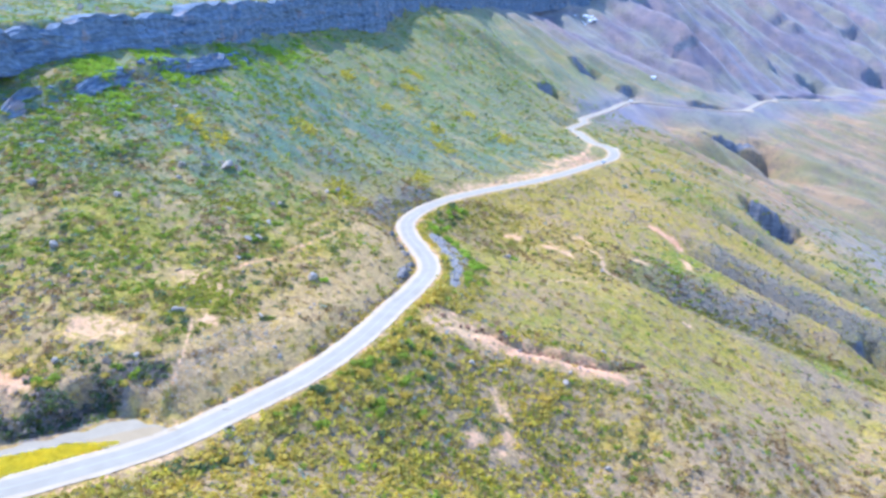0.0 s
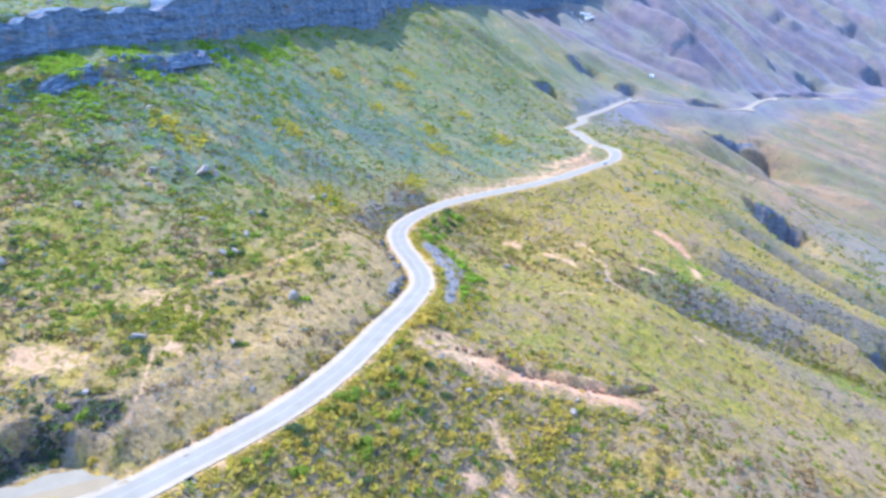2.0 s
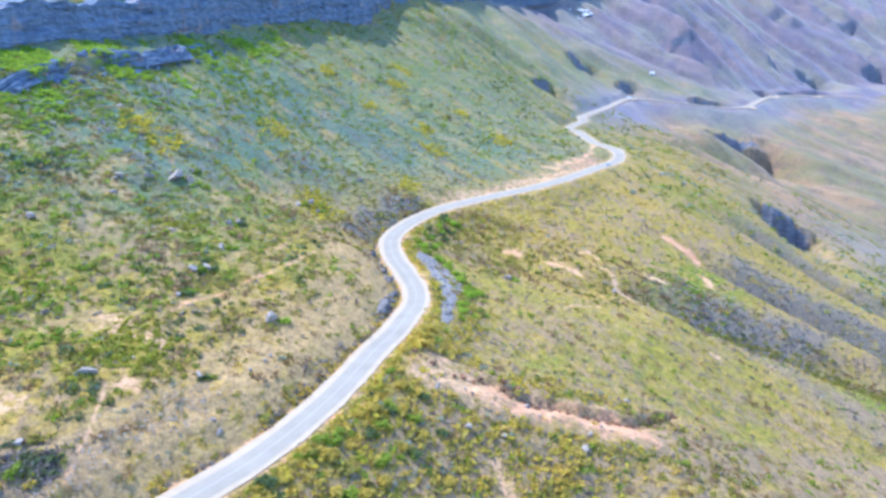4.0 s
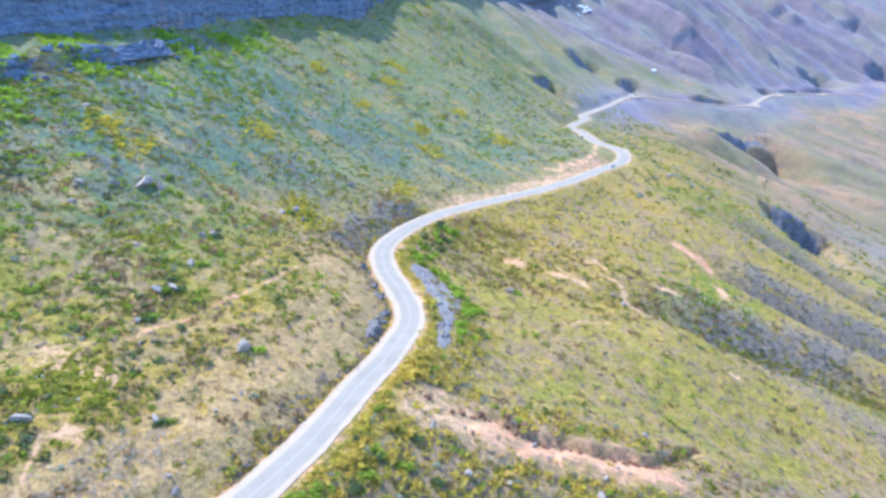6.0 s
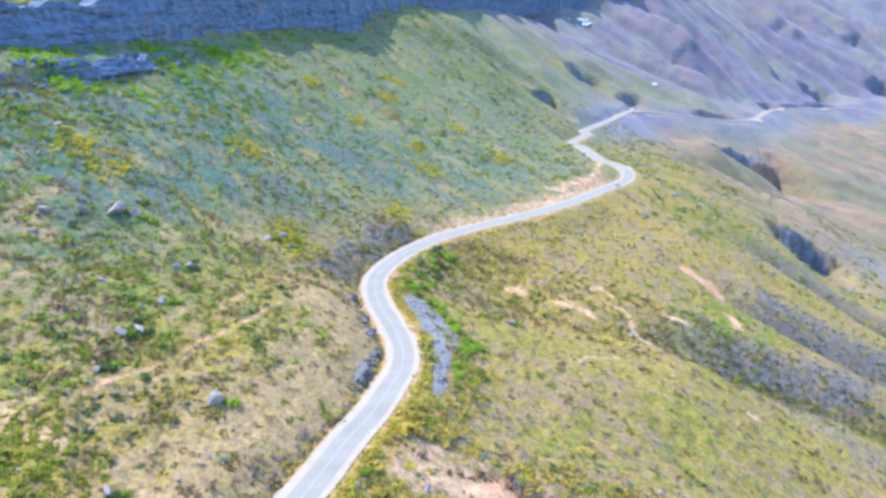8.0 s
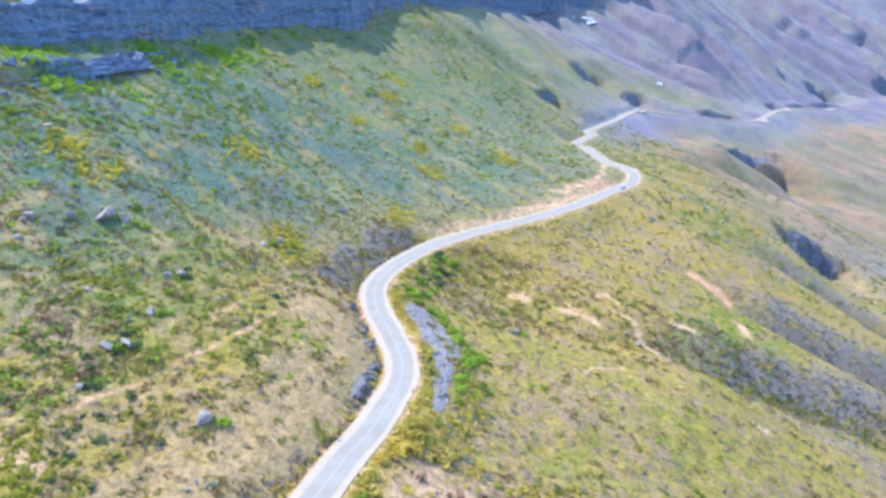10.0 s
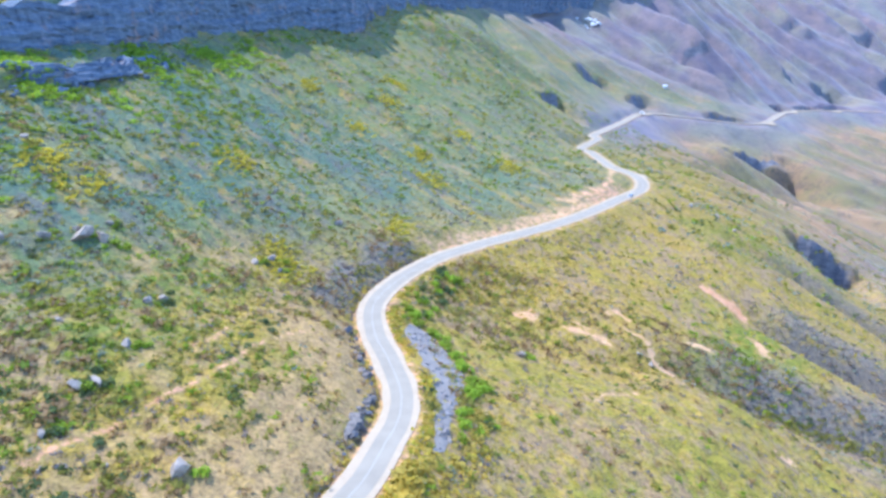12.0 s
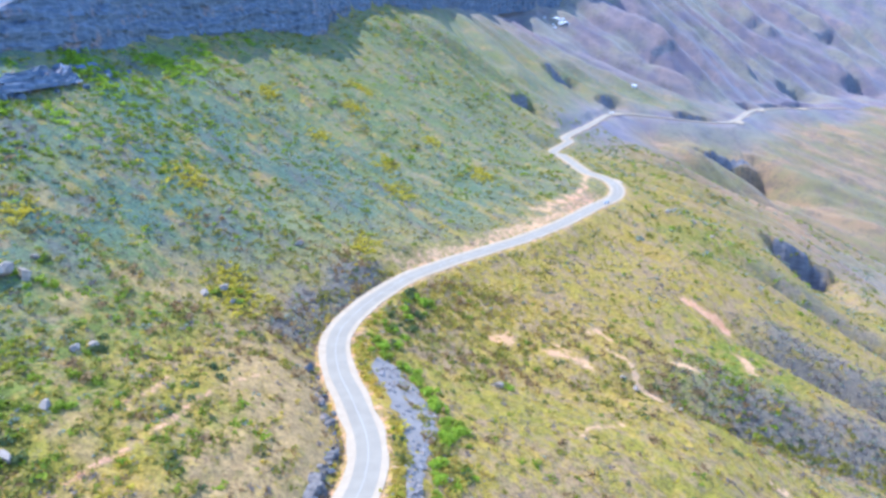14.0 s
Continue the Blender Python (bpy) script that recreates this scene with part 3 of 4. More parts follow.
    bank = (side > 0) * smooth(5, 6, d) * smooth(17, 9, d + 3 * bumps(x, y, 9, 29)) * smooth(335, 365, y) * smooth(500, 470, y) * 0.52
    cut = smooth(8, 5, d) * 0.36
    # dark stone tone on the earth bank behind the lay-by paints in its shade
    back = np.interp(x, [-100, -91.5, -86, -80, -75, -70], [114, 119, 121.5, 125, 128.5, 132])
    rock = 0.42 * smooth(3.4, 1.6, np.abs(y - back)) * smooth(-108, -100, x) * smooth(-66, -72, x)
    for cx, cy, wide, high, faces in CRAGS:
        c, s = math.cos(radians(faces)), math.sin(radians(faces))
        front, across = c * (x - cx) + s * (y - cy), c * (y - cy) - s * (x - cx)
        rock = np.maximum(rock, 0.9 * np.exp(-((front - 0.12 * wide) / (0.22 * wide)) ** 2 - (across / wide) ** 4))
    return np.clip(green, 0, 1), np.clip(dry, 0, 1), scrub, haze_mauve, np.maximum(np.maximum(soil, cut), bank), rock, np.clip(haze_sage, 0, 1), np.clip(plum, 0, 1), valley


# bare earth, as strips: x, y, x, y, half width
BARE = [
    (-87.5, 149.5, -82, 151, 3.1), (-99, 132, -94, 130, 2.2), (-74, 182, -62, 177, 2.1), (-62, 161, -59, 161, 1.7), (-2, 192, 12, 190.5, 4.4),
    (24, 188.5, 53, 190, 3.6), (50, 317, 63, 312, 1.5), (79, 318, 86, 305, 1.0), (122, 378, 133, 366, 1.9), (127, 339, 127, 331, 1.5),
    (31, 320, 38, 322, 1.7), (15, 151, 17, 148, 2.0), (13, 169, 17, 161, 1.6), (6, 149, 8, 147, 1.4),
    (106, 269, 109, 269, 1.2), (97, 325, 102, 325, 1.1),
]
TRACKS = [
    (48, 268, 63, 279, 0.8), (55, 321, 62, 317, 0.9), (131, 368, 134, 358, 0.9), (74, 325, 79, 318, 0.8), (71, 336, 77, 331, 1.0),
    (-64.4, 192.1, -58, 199.8, 0.4), (-58, 199.8, -46.3, 219, 0.35), (-46.3, 219, -40.1, 235.5, 0.35), (-40.1, 235.5, -29.5, 258.9, 0.25), (-49, 230, -47, 243, 0.9), (-62, 136, -64, 146, 0.3), (-64, 146, -66, 160, 0.25),
    (69, 441, 86, 460, 2.5), (86, 460, 97, 474, 2.0), (97, 474, 106, 496, 2.0), (106, 496, 117, 535, 1.6),
]


def build_ground():
    turn = np.radians(np.concatenate([np.linspace(-46, 52, 540), np.linspace(52, 314, 90)[1:-1]]))
    far = np.concatenate([np.linspace(0.5, 70, 12), np.geomspace(70, 2000, 700)[1:], np.geomspace(2000, 4900, 40)[1:]])
    r, t = np.meshgrid(far, turn, indexing="ij")
    x, y = (r * np.sin(t)).ravel(), (20 + r * np.cos(t)).ravel()
    z = ground(x, y)
    ob = mesh_object("ground", np.stack([x, y, z], 1), grid_faces(len(far), len(turn), True)[:, ::-1], HEATH)
    for name, values in zip(("green", "dry", "scrub", "haze_mauve", "soil", "rock", "haze_sage", "plum", "valley"), masks_at(x, y)):
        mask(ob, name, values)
    return tagged(ob, "steep mountain side of dry grass, low heath and bare earth", "ground", kind="structure")


build_ground()


# ---- the road ----
def ribbon(line, low, high, lift):
    """Vertices and faces of a strip along a line between two offsets (+ to its left)."""
    way = np.gradient(line[:, :2], axis=0)
    way /= np.linalg.norm(way, axis=1)[:, None]
    left = np.stack([-way[:, 1], way[:, 0]], 1)
    rows = [np.column_stack([line[:, :2] + left * o[:, None], line[:, 2] + lift]) for o in (high, low)]
    return np.stack(rows, 1).reshape(-1, 3), grid_faces(len(line), 2)


def build_road():
    line = rounded(ROAD_PLAN, 2.0)
    n = len(line)
    edge = 0.12 * bumps(np.arange(n) * 2.0, np.zeros(n), 9, 31)
    one = np.ones(n)
    verts, faces = ribbon(line, -2.75 * one + edge, 2.55 * one + edge, 0.06)
    road = tagged(mesh_object("road", verts, faces, ASPHALT), "two-lane mountain road of pale worn asphalt", "road", kind="structure")
    ragged = 0.35 * bumps(np.arange(n) * 2.0, np.zeros(n), 6, 32)
    for low, high in ((2.4 * one, 4.4 + ragged), (-4.2 + ragged, -2.6 * one)):
        verts, faces = ribbon(line, low + edge, high + edge, 0.03)
        tagged(mesh_object("road_shoulder", verts, faces, SHOULDER), "strip of pale gravel along the asphalt", "shoulder", kind="structure")
    verts, faces = ribbon(line, -0.07 * one + edge, 0.07 * one + edge, 0.066)
    tagged(mesh_object("centre_line", verts, faces, LINE_PAINT), "faded white line along the middle of the road", "marking", kind="structure")


build_road()


# ---- the cliff ----
def build_cliff(plan, label, low, high, deep, broken, thick=20.0):
    line = measured(plan, 2.5)
    line = line[(line[:, 1] > low) & (line[:, 1] < high)]
    way = np.gradient(line[:, :2], axis=0)
    way /= np.linalg.norm(way, axis=1)[:, None]
    out = np.stack([way[:, 1], -way[:, 0]], 1)
    s = line[:, -1]
    rows = 26
    verts = []
    gap = broken * (5.0 * bumps(s, 0 * s, 14, 45) + 3.0 * bumps(s, 0 * s, 5, 47))
    for k in np.linspace(0, 1, rows):
        z = line[:, 2] - deep + (line[:, 3] + 0.8 + gap - line[:, 2] + deep) * k
        big = 1 + 0.8 * smooth(500, 900, line[:, 1])
        push = 2.0 * (1 - k) + big * (4.0 * bumps(s, 0 * s, 30, 41) + 1.8 * np.round(1.6 * bumps(s, z * 0.2, 8, 42)) * (0.4 + 0.6 * k)) + 2.5 * np.round(2.5 * (1 - k) + 0.8 * bumps(s, 0 * s, 18, 46)) / 2 + 0.6 * bumps(s, z * 3, 3.5, 43) + 1.1 * np.round(2 * bumps(0.06 * s, z, 2.6, 44)) / 2
        verts.append(np.column_stack([line[:, :2] + out * (push + 1.0)[:, None], z]))
    back = verts[-1].copy()
    back[:, :2] -= out * thick
    back[:, 2] = np.minimum(back[:, 2] - 1.5, ground(back[:, 0], back[:, 1]) - 0.4) if thick < 10 else back[:, 2] - 1.5
    verts.append(back)
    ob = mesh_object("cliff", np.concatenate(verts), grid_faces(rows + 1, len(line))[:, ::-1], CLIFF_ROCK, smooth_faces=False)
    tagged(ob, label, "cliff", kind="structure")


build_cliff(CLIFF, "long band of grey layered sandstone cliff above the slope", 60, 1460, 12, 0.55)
# the lower ledge, standing on the slope
STEP = [(-176, 225), (-162, 252), (-150, 274), (-141, 293), (-136, 312), (-132, 333), (-127, 352), (-123, 374), (-119, 392)]
build_cliff([(x, y, float(z) - 1.5, float(z) + 1.3) for (x, y), z in zip(STEP, ground(*np.array(STEP, float).T))], "low broken ledge of grey sandstone below the cliff", 228, 388, 2, 0.75, 4.5)


# ---- the rock cut on the inside of the bend ----
def build_rock_cut():
    """Broken rock faces between the road's ditch and the slope, block by block."""
    line = rounded(ROAD_PLAN, 0.6)
    line = line[(line[:, 1] > 214) & (line[:, 1] < 270)]
    way = np.gradient(line[:, :2], axis=0)
    way /= np.linalg.norm(way, axis=1)[:, None]
    left = np.stack([-way[:, 1], way[:, 0]], 1)
    s = np.arange(len(line)) * 0.6
    rows = 12
    tall = 0.75 * np.clip(1.7 + 1.6 * bumps(s, 0 * s, 7, 55) + 0.7 * np.round(1.5 * bumps(s, 0 * s, 2.2, 56)), 0.3, 4) * smooth(214, 220, line[:, 1]) * smooth(270, 262, line[:, 1])
    verts = []
    for k in np.linspace(0, 1, rows):
        z = line[:, 2] - 0.9 + (tall + 0.9) * k
        push = 6.5 + 0.7 * k + 0.8 * bumps(s, 0 * s, 5, 57) + 0.8 * np.round(1.5 * bumps(s, z * 0.5, 2.0, 58)) + 0.25 * bumps(s, z * 2, 0.9, 59)
        verts.append(np.column_stack([line[:, :2] + left * push[:, None], z]))
    back = verts[-1].copy()
    back[:, :2] += left * 3.0
    back[:, 2] = np.minimum(back[:, 2], ground(back[:, 0], back[:, 1])) - 0.3
    verts.append(back)
    ob = mesh_object("rock_cut", np.concatenate(verts), grid_faces(rows + 1, len(line)), CUT_ROCK, smooth_faces=False)
    tagged(ob, "low broken face of grey rock cut for the road", "rock face", kind="structure")


build_rock_cut()


# ---- heath: shrubs too many to count ----
def shrub_shapes(count, leaves, seed, spread=1.0, tall=0.8, leaf=0.42, upright=0.0):
    """Loose domes of leaf tufts, each tuft one bent leaf of two triangles."""
    rng = np.random.default_rng(seed)
    shapes = []
    for _ in range(count):
        lobes = rng.normal(0, 0.38, (4, 2))
        at = np.zeros((leaves, 3))
        pick = lobes[rng.integers(0, 4, leaves)]
        turn, lift = rng.uniform(0, 2 * np.pi, leaves), rng.uniform(0.0, 1.0, leaves)
        r = np.sqrt(1 - lift ** 2) * rng.uniform(0.45, 0.75, leaves)
        at[:, 0], at[:, 1] = pick[:, 0] + r * np.cos(turn), pick[:, 1] + r * np.sin(turn)
        at[:, :2] *= spread
        at[:, 2] = (0.08 + lift * rng.uniform(0.7, 1.0, leaves)) * tall
        normal = np.column_stack([np.cos(turn) * r, np.sin(turn) * r, lift + 0.2]) + rng.normal(0, 0.45, (leaves, 3))
        normal /= np.linalg.norm(normal, axis=1)[:, None]
        a = np.cross(normal, rng.normal(0, 1, (leaves, 3)))
        a[:, 2] += upright
        a /= np.linalg.norm(a, axis=1)[:, None]
        b = np.cross(normal, a)
        size = leaf * rng.uniform(0.6, 1.3, leaves)[:, None]
        wide = 0.55 - 0.3 * min(upright, 1.0)
        quad = np.stack([at - a * size, at + b * size * wide - normal * 0.1 * size, at + a * size, at - b * size * wide - normal * 0.1 * size], 1)
        quad[..., 2] = np.maximum(quad[..., 2], -0.12)
        shapes.append(quad.reshape(-1, 3))
    return np.array(shapes)


def strew(name, label, shapes, material, x, y, size, seed, category="shrubs"):
    """One mesh of many shrubs that stand on the ground at x, y."""
    rng = np.random.default_rng(seed)
    n, per = len(x), shapes.shape[1]
    z = ground(x, y)
    turn, kind = rng.uniform(0, 2 * np.pi, n), rng.integers(0, len(shapes), n)
    c, s = np.cos(turn)[:, None], np.sin(turn)[:, None]
    v = shapes[kind] * size[:, None, None]
    out = np.stack([v[..., 0] * c - v[..., 1] * s + x[:, None], v[..., 0] * s + v[..., 1] * c + y[:, None], v[..., 2] * rng.uniform(0.75, 1.2, n)[:, None] + z[:, None] - 0.05], -1)
    faces = np.arange(n * per).reshape(-1, 4)
    ob = mesh_object(name, out.reshape(-1, 3), faces, material, smooth_faces=False)
    return tagged(ob, label, category, kind="stuff")


def fan(count, near, far, seed):
    """Places strewn evenly over a sector of the slope."""
    rng = np.random.default_rng(seed)
    t, r = np.radians(rng.uniform(-50, 56, count)), np.sqrt(rng.uniform(near ** 2, far ** 2, count))
    return r * np.sin(t), 20 + r * np.cos(t), rng


def sown(count, near, far, seed, wanted, road_gap=6.0):
    """Places kept by chance as wanted(x, y, green, scrub, soil, left) says."""
    x, y, rng = fan(count, near, far, seed)
    green, dry, scrub, _, soil, _, haze_sage, _, _ = masks_at(x, y)
    d, side, _ = along(ROAD, x, y, 420.0)
    left = np.where(d < 400, d * side, 400 * np.sign(-x + 0.25 * y))
    keep = rng.uniform(0, 1, count) < wanted(x, y, green, scrub, soil, left) * (1 - 0.97 * smooth(0.16, 0.32, soil)) * (1 - 0.6 * dry)
    keep &= ~((side < 0) & (d > 7.6) & (d < 12.8) & (y > 215) & (y < 286))
    keep &= (d > road_gap) & ~((d < 15.5) & (side > 0) & (x > -120) & (x < -59) & (y < 131))
    return x[keep], y[keep], rng.uniform(0, 1, keep.sum())


def slant(x, y, size, seed):
    """Clumps drawn out down the slope."""
    return bumps(0.6 * x + 0.8 * y, 0.25 * (0.8 * x - 0.6 * y), size, seed)


YELLOW_CLUMPS = [(-24, 508), (-37, 451), (-65, 479), (19, 504), (-5, 449), (-72, 352), (1, 419), (-13, 359), (44, 471), (-42, 294), (-47, 298), (-107, 291), (-96, 287), (-23, 551)]


def build_heath():
    bush = shrub_shapes(8, 24, 51, 1.2, 0.65)
    small = shrub_shapes(10, 12, 52, 1.25, 0.42, leaf=0.55)
    grass = shrub_shapes(6, 7, 53, 0.8, 0.6, 0.5, 1.2)

    def clump(x, y, seed):
        return np.clip(0.5 + 0.7 * bumps(x, y, 7, seed) + 0.7 * slant(x, y, 9, seed + 1) + 0.5 * bumps(x, y, 34, seed + 2), 0, 1)

    near_road = lambda l, y: smooth(-85, -50, l) * (l < 0) * smooth(215, 190, y) + (smooth(-30, -14, l) * smooth(270, 215, y) + 0.8 * smooth(-9, -7.6, l) * smooth(286, 270, y)) * (l < 0) * (y > 200)
    meadow = lambda l, y: 1 - 0.8 * smooth(-12, -26, l) * smooth(195, 212, y) * smooth(300, 280, y)
    field = lambda x, y: near_road(along(ROAD, x, y, 400.0)[0] * along(ROAD, x, y, 400.0)[1], y)
    lush = lambda x, y: smooth(15, 22, -along(EDGE, x, y)[0] * along(EDGE, x, y)[1]) * smooth(85, 45, -along(EDGE, x, y)[0] * along(EDGE, x, y)[1]) * smooth(210, 260, y) * smooth(470, 390, y)
    bank = lambda x, y: smooth(9, 5, np.abs(y - np.interp(x, [-100, -92, -85, -77, -70, -62], [126, 126, 128, 132, 137, 141]))) * smooth(-112, -104, x) * smooth(-58, -66, x)
    x, y, k = sown(40000, 15, 420, 61, lambda x, y, g, s, b, l: clump(x, y, 71) * (0.08 + 1.9 * lush(x, y) + 0.36 * (l > 30) * g + 0.5 * (l > 25) * smooth(250, 215, y) + 0.34 * near_road(l, y)))
    strew("green_bushes", "fresh green bushes scattered over the slope", bush, GREEN_LEAF, x, y, 0.4 + 0.9 * k ** 2, 1)
    x, y, k = sown(16000, 15, 330, 60, lambda x, y, g, s, b, l: np.clip(2.2 * bumps(x, y, 11, 38) + 0.8 * bumps(x, y, 30, 39) - 0.6, 0, 1) * (0.5 * (l > 24) * smooth(300, 240, y) + 0.6 * near_road(l, y) + 0.1))
    strew("dark_bushes", "rounded dark green bushes scattered in groups", bush, DARK_LEAF, x, y, 0.6 + 1.0 * k ** 2, 18)
    rng = np.random.default_rng(20)
    line = EDGE[(EDGE[:, 1] > 270) & (EDGE[:, 1] < 560)]
    pick = line[rng.integers(0, len(line), 9000)]
    off = np.abs(rng.normal(0, 1, 9000)) * np.interp(pick[:, 1], [330, 400], [24, 8]) + 11
    x, y = pick[:, 0] + 0.93 * off + rng.normal(0, 3, 9000), pick[:, 1] - 0.36 * off + rng.uniform(-8, 8, 9000)
    keep = rng.uniform(0, 1, 9000) < np.clip(0.25 + 1.2 * slant(x, y, 10, 53) + 0.7 * bumps(x, y, 24, 54), 0, 1) * (1 - 0.8 * smooth(400, 540, y))
    strew("lush_bushes", "bright green bushes on the moist ground below the cliff", bush, LUSH_LEAF, x[keep], y[keep], rng.uniform(0.5, 1.7, keep.sum()), 20)
    # dark growth on the bank behind the lay-by, and bleached brushwood beside it
    k = rng.uniform(0, 1, 1100)
    x = -104 + 38 * k + rng.normal(0, 0.8, 1100)
    y = np.interp(x, [-104, -100, -92, -85, -77, -70, -62], [110, 113, 119.5, 122.5, 127.5, 132.5, 138]) + rng.gamma(2.0, 1.7, 1100)
    keep = bumps(x, y, 6, 62) + 0.5 * bumps(x, y, 2.5, 63) > -0.25
    for n, leaf in enumerate((DARK_LEAF, DRY_TWIG)):
        some = keep & (rng.uniform(0, 1, 1100) < (0.45, 0.7)[n])
        strew(("bank_bushes", "bank_brushwood")[n], ("dark green bushes on the bank behind the lay-by", "dark dry brushwood on the bank behind the lay-by")[n], bush, leaf, x[some], y[some], rng.uniform(0.4, 1.25, some.sum()), 24 + n)
    line = rounded([(-63, 132, 0), (-60, 142, 0), (-55, 153, 0), (-47, 166, 0)], 1.0)[:, :2]
    pick = line[rng.integers(0, len(line), 420)]
    strew("brushwood", "bleached dry brushwood on the slope above the road", grass, PALE_TWIG, pick[:, 0] + rng.normal(0, 3.2, 420), pick[:, 1] + rng.normal(0, 3.2, 420), rng.uniform(0.5, 1.2, 420), 26)
    n = 520
    x, y = rng.normal(24, 17, n), rng.normal(340, 12, n)
    keep = (along(ROAD, x, y)[0] > 7) & (along(ROAD, x, y)[1] < 0)
    strew("golden_shrubs", "golden heath shrubs on the slope below the road", small, OLIVE_LEAF, x[keep], y[keep], rng.uniform(0.4, 1.2, keep.sum()), 23)
    spot = np.array([(-66, 177), (-62, 172), (-70, 168), (-93, 190), (-75, 236)])[rng.integers(0, 5, 420)]
    strew("mixed_bushes", "yellow-green bushes grown in a loose patch", bush, YELLOW_GREEN_LEAF, spot[:, 0] + rng.normal(0, 4.5, 420), spot[:, 1] + rng.normal(0, 5.5, 420), rng.uniform(0.35, 1.1, 420), 22)
    rng = np.random.default_rng(16)
    line = rounded(GULLIES[0], 1.0)[60:, :2]
    pick = line[rng.integers(0, len(line), 420)]
    strew("ravine_bushes", "moss-green bushes along the bottom of the ravine", bush, MOSS_LEAF, pick[:, 0] + rng.normal(0, 1.8, 420), pick[:, 1] + 2 + rng.normal(0, 2.2, 420), rng.uniform(0.3, 1.2, 420), 17)
    x, y, k = sown(88000, 15, 420, 62, lambda x, y, g, s, b, l: clump(x, y, 73) * (0.10 - 0.06 * smooth(-30, -120, l)) * meadow(l, y) * (1 - 0.7 * (l > 30) * smooth(240, 300, y)) + 0.62 * near_road(l, y))
    strew("olive_shrubs", "low olive-coloured heath shrubs on the slope", small, OLIVE_LEAF, x, y, (0.35 + 0.75 * k ** 2) * (1 + 0.55 * field(x, y)), 2)
    x, y, k = sown(70000, 15, 420, 59, lambda x, y, g, s, b, l: clump(x, y, 72) * (0.40 - 0.30 * smooth(-14, -60, l)) * meadow(l, y) * (1 - 0.5 * near_road(l, y)))
    strew("moss_shrubs", "low moss-green heath shrubs on the slope", small, MOSS_LEAF, x, y, 0.35 + 0.75 * k ** 2, 19)
    # extra grey shrubs up the left slope add to its hazy tone
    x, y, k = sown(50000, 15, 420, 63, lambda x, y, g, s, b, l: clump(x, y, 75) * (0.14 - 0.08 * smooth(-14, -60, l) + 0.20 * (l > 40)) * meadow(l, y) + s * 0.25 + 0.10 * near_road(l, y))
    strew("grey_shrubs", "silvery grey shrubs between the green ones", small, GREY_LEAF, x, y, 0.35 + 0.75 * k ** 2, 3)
    x, y, k = sown(70000, 15, 420, 64, lambda x, y, g, s, b, l: s * 0.55 + (0.14 + 0.3 * (l > 22) * smooth(215, 180, y)) * clump(x, y, 77) + 0.12 * near_road(l, y) + 0.8 * bank(x, y), 4.9)
    strew("dry_shrubs", "dark dry twiggy shrubs in the ravines", small, DRY_TWIG, x, y, 0.35 + 0.75 * k ** 2, 4)
    x, y, k = sown(40000, 15, 420, 65, lambda x, y, g, s, b, l: np.clip(2.0 * bumps(x, y, 18, 79) - 0.7, 0, 1) * (0.10 + 0.3 * (l > 20) * smooth(260, 210, y)) + 0.01 + 0.55 * near_road(l, y) * np.clip(0.6 + bumps(x, y, 12, 80), 0, 1))
    rng = np.random.default_rng(15)
    spot = np.array(YELLOW_CLUMPS)[rng.integers(0, len(YELLOW_CLUMPS), 900)]
    x, y, k = np.r_[x, spot[:, 0] + rng.normal(0, 3.6, 900)], np.r_[y, spot[:, 1] + rng.normal(0, 5.5, 900)], np.r_[k, rng.uniform(0.8, 1.35, 900)]
    strew("yellow_bushes", "yellow flowering bushes in loose patches", small, YELLOW_LEAF, x, y, (0.35 + 0.7 * k ** 2) * (1 + 0.6 * field(x, y)), 5)
    mat = shrub_shapes(8, 16, 54, 1.7, 0.34, 0.62)
    for n, (name, label, leaf, seed, count, much) in enumerate((
            ("olive_heath", "low cushions of olive heath grown together", MOSS_LEAF, 67, 24000, lambda x, y, g, s, b, l: clump(x, y, 83) * (0.42 * meadow(l, y) + 0.1 * near_road(l, y))),
            ("brown_heath", "low cushions of withered brown heath", BROWN_LEAF, 68, 22000, lambda x, y, g, s, b, l: clump(x, y, 86) * (0.5 * meadow(l, y) - 0.4 * near_road(l, y))),
            ("green_heath", "low cushions of fresh green heath", GREEN_LEAF, 69, 16000, lambda x, y, g, s, b, l: clump(x, y, 88) * g * 0.7 * meadow(l, y) ** 2))):
        x, y, k = sown(count, 15, 330, seed, much)
        strew(name, label, mat, leaf, x, y, 0.5 + 0.9 * k ** 2, 21 + n)
    line = rounded(ROAD_PLAN, 1.0)
    line = line[(line[:, 1] > 128) & (line[:, 1] < 345)]
    way = np.gradient(line[:, :2], axis=0)
    way /= np.linalg.norm(way, axis=1)[:, None]
    for n, (side, leaf, count) in enumerate(((1, OLIVE_LEAF, 500), (1, DRY_TWIG, 420), (-1, OLIVE_LEAF, 700), (-1, YELLOW_GREEN_LEAF, 260))):
        i = rng.integers(0, len(line), count)
        off = side * (5.4 + rng.gamma(1.5, 0.8, count))
        x, y = line[i, 0] - way[i, 1] * off, line[i, 1] + way[i, 0] * off
        keep = (bumps(x, y, 8, 64 + n) > -0.2) & ~((side > 0) & (y < 136))
        strew(("verge_shrubs", "verge_brushwood", "golden_verge", "green_verge")[n], ("olive shrubs along the ditch of the road", "dark brushwood along the ditch of the road", "golden shrubs on the outer verge of the road", "yellow-green shrubs on the outer verge of the road")[n], small, leaf, x[keep], y[keep], rng.uniform(0.4, 1.0, keep.sum()), 27 + n)
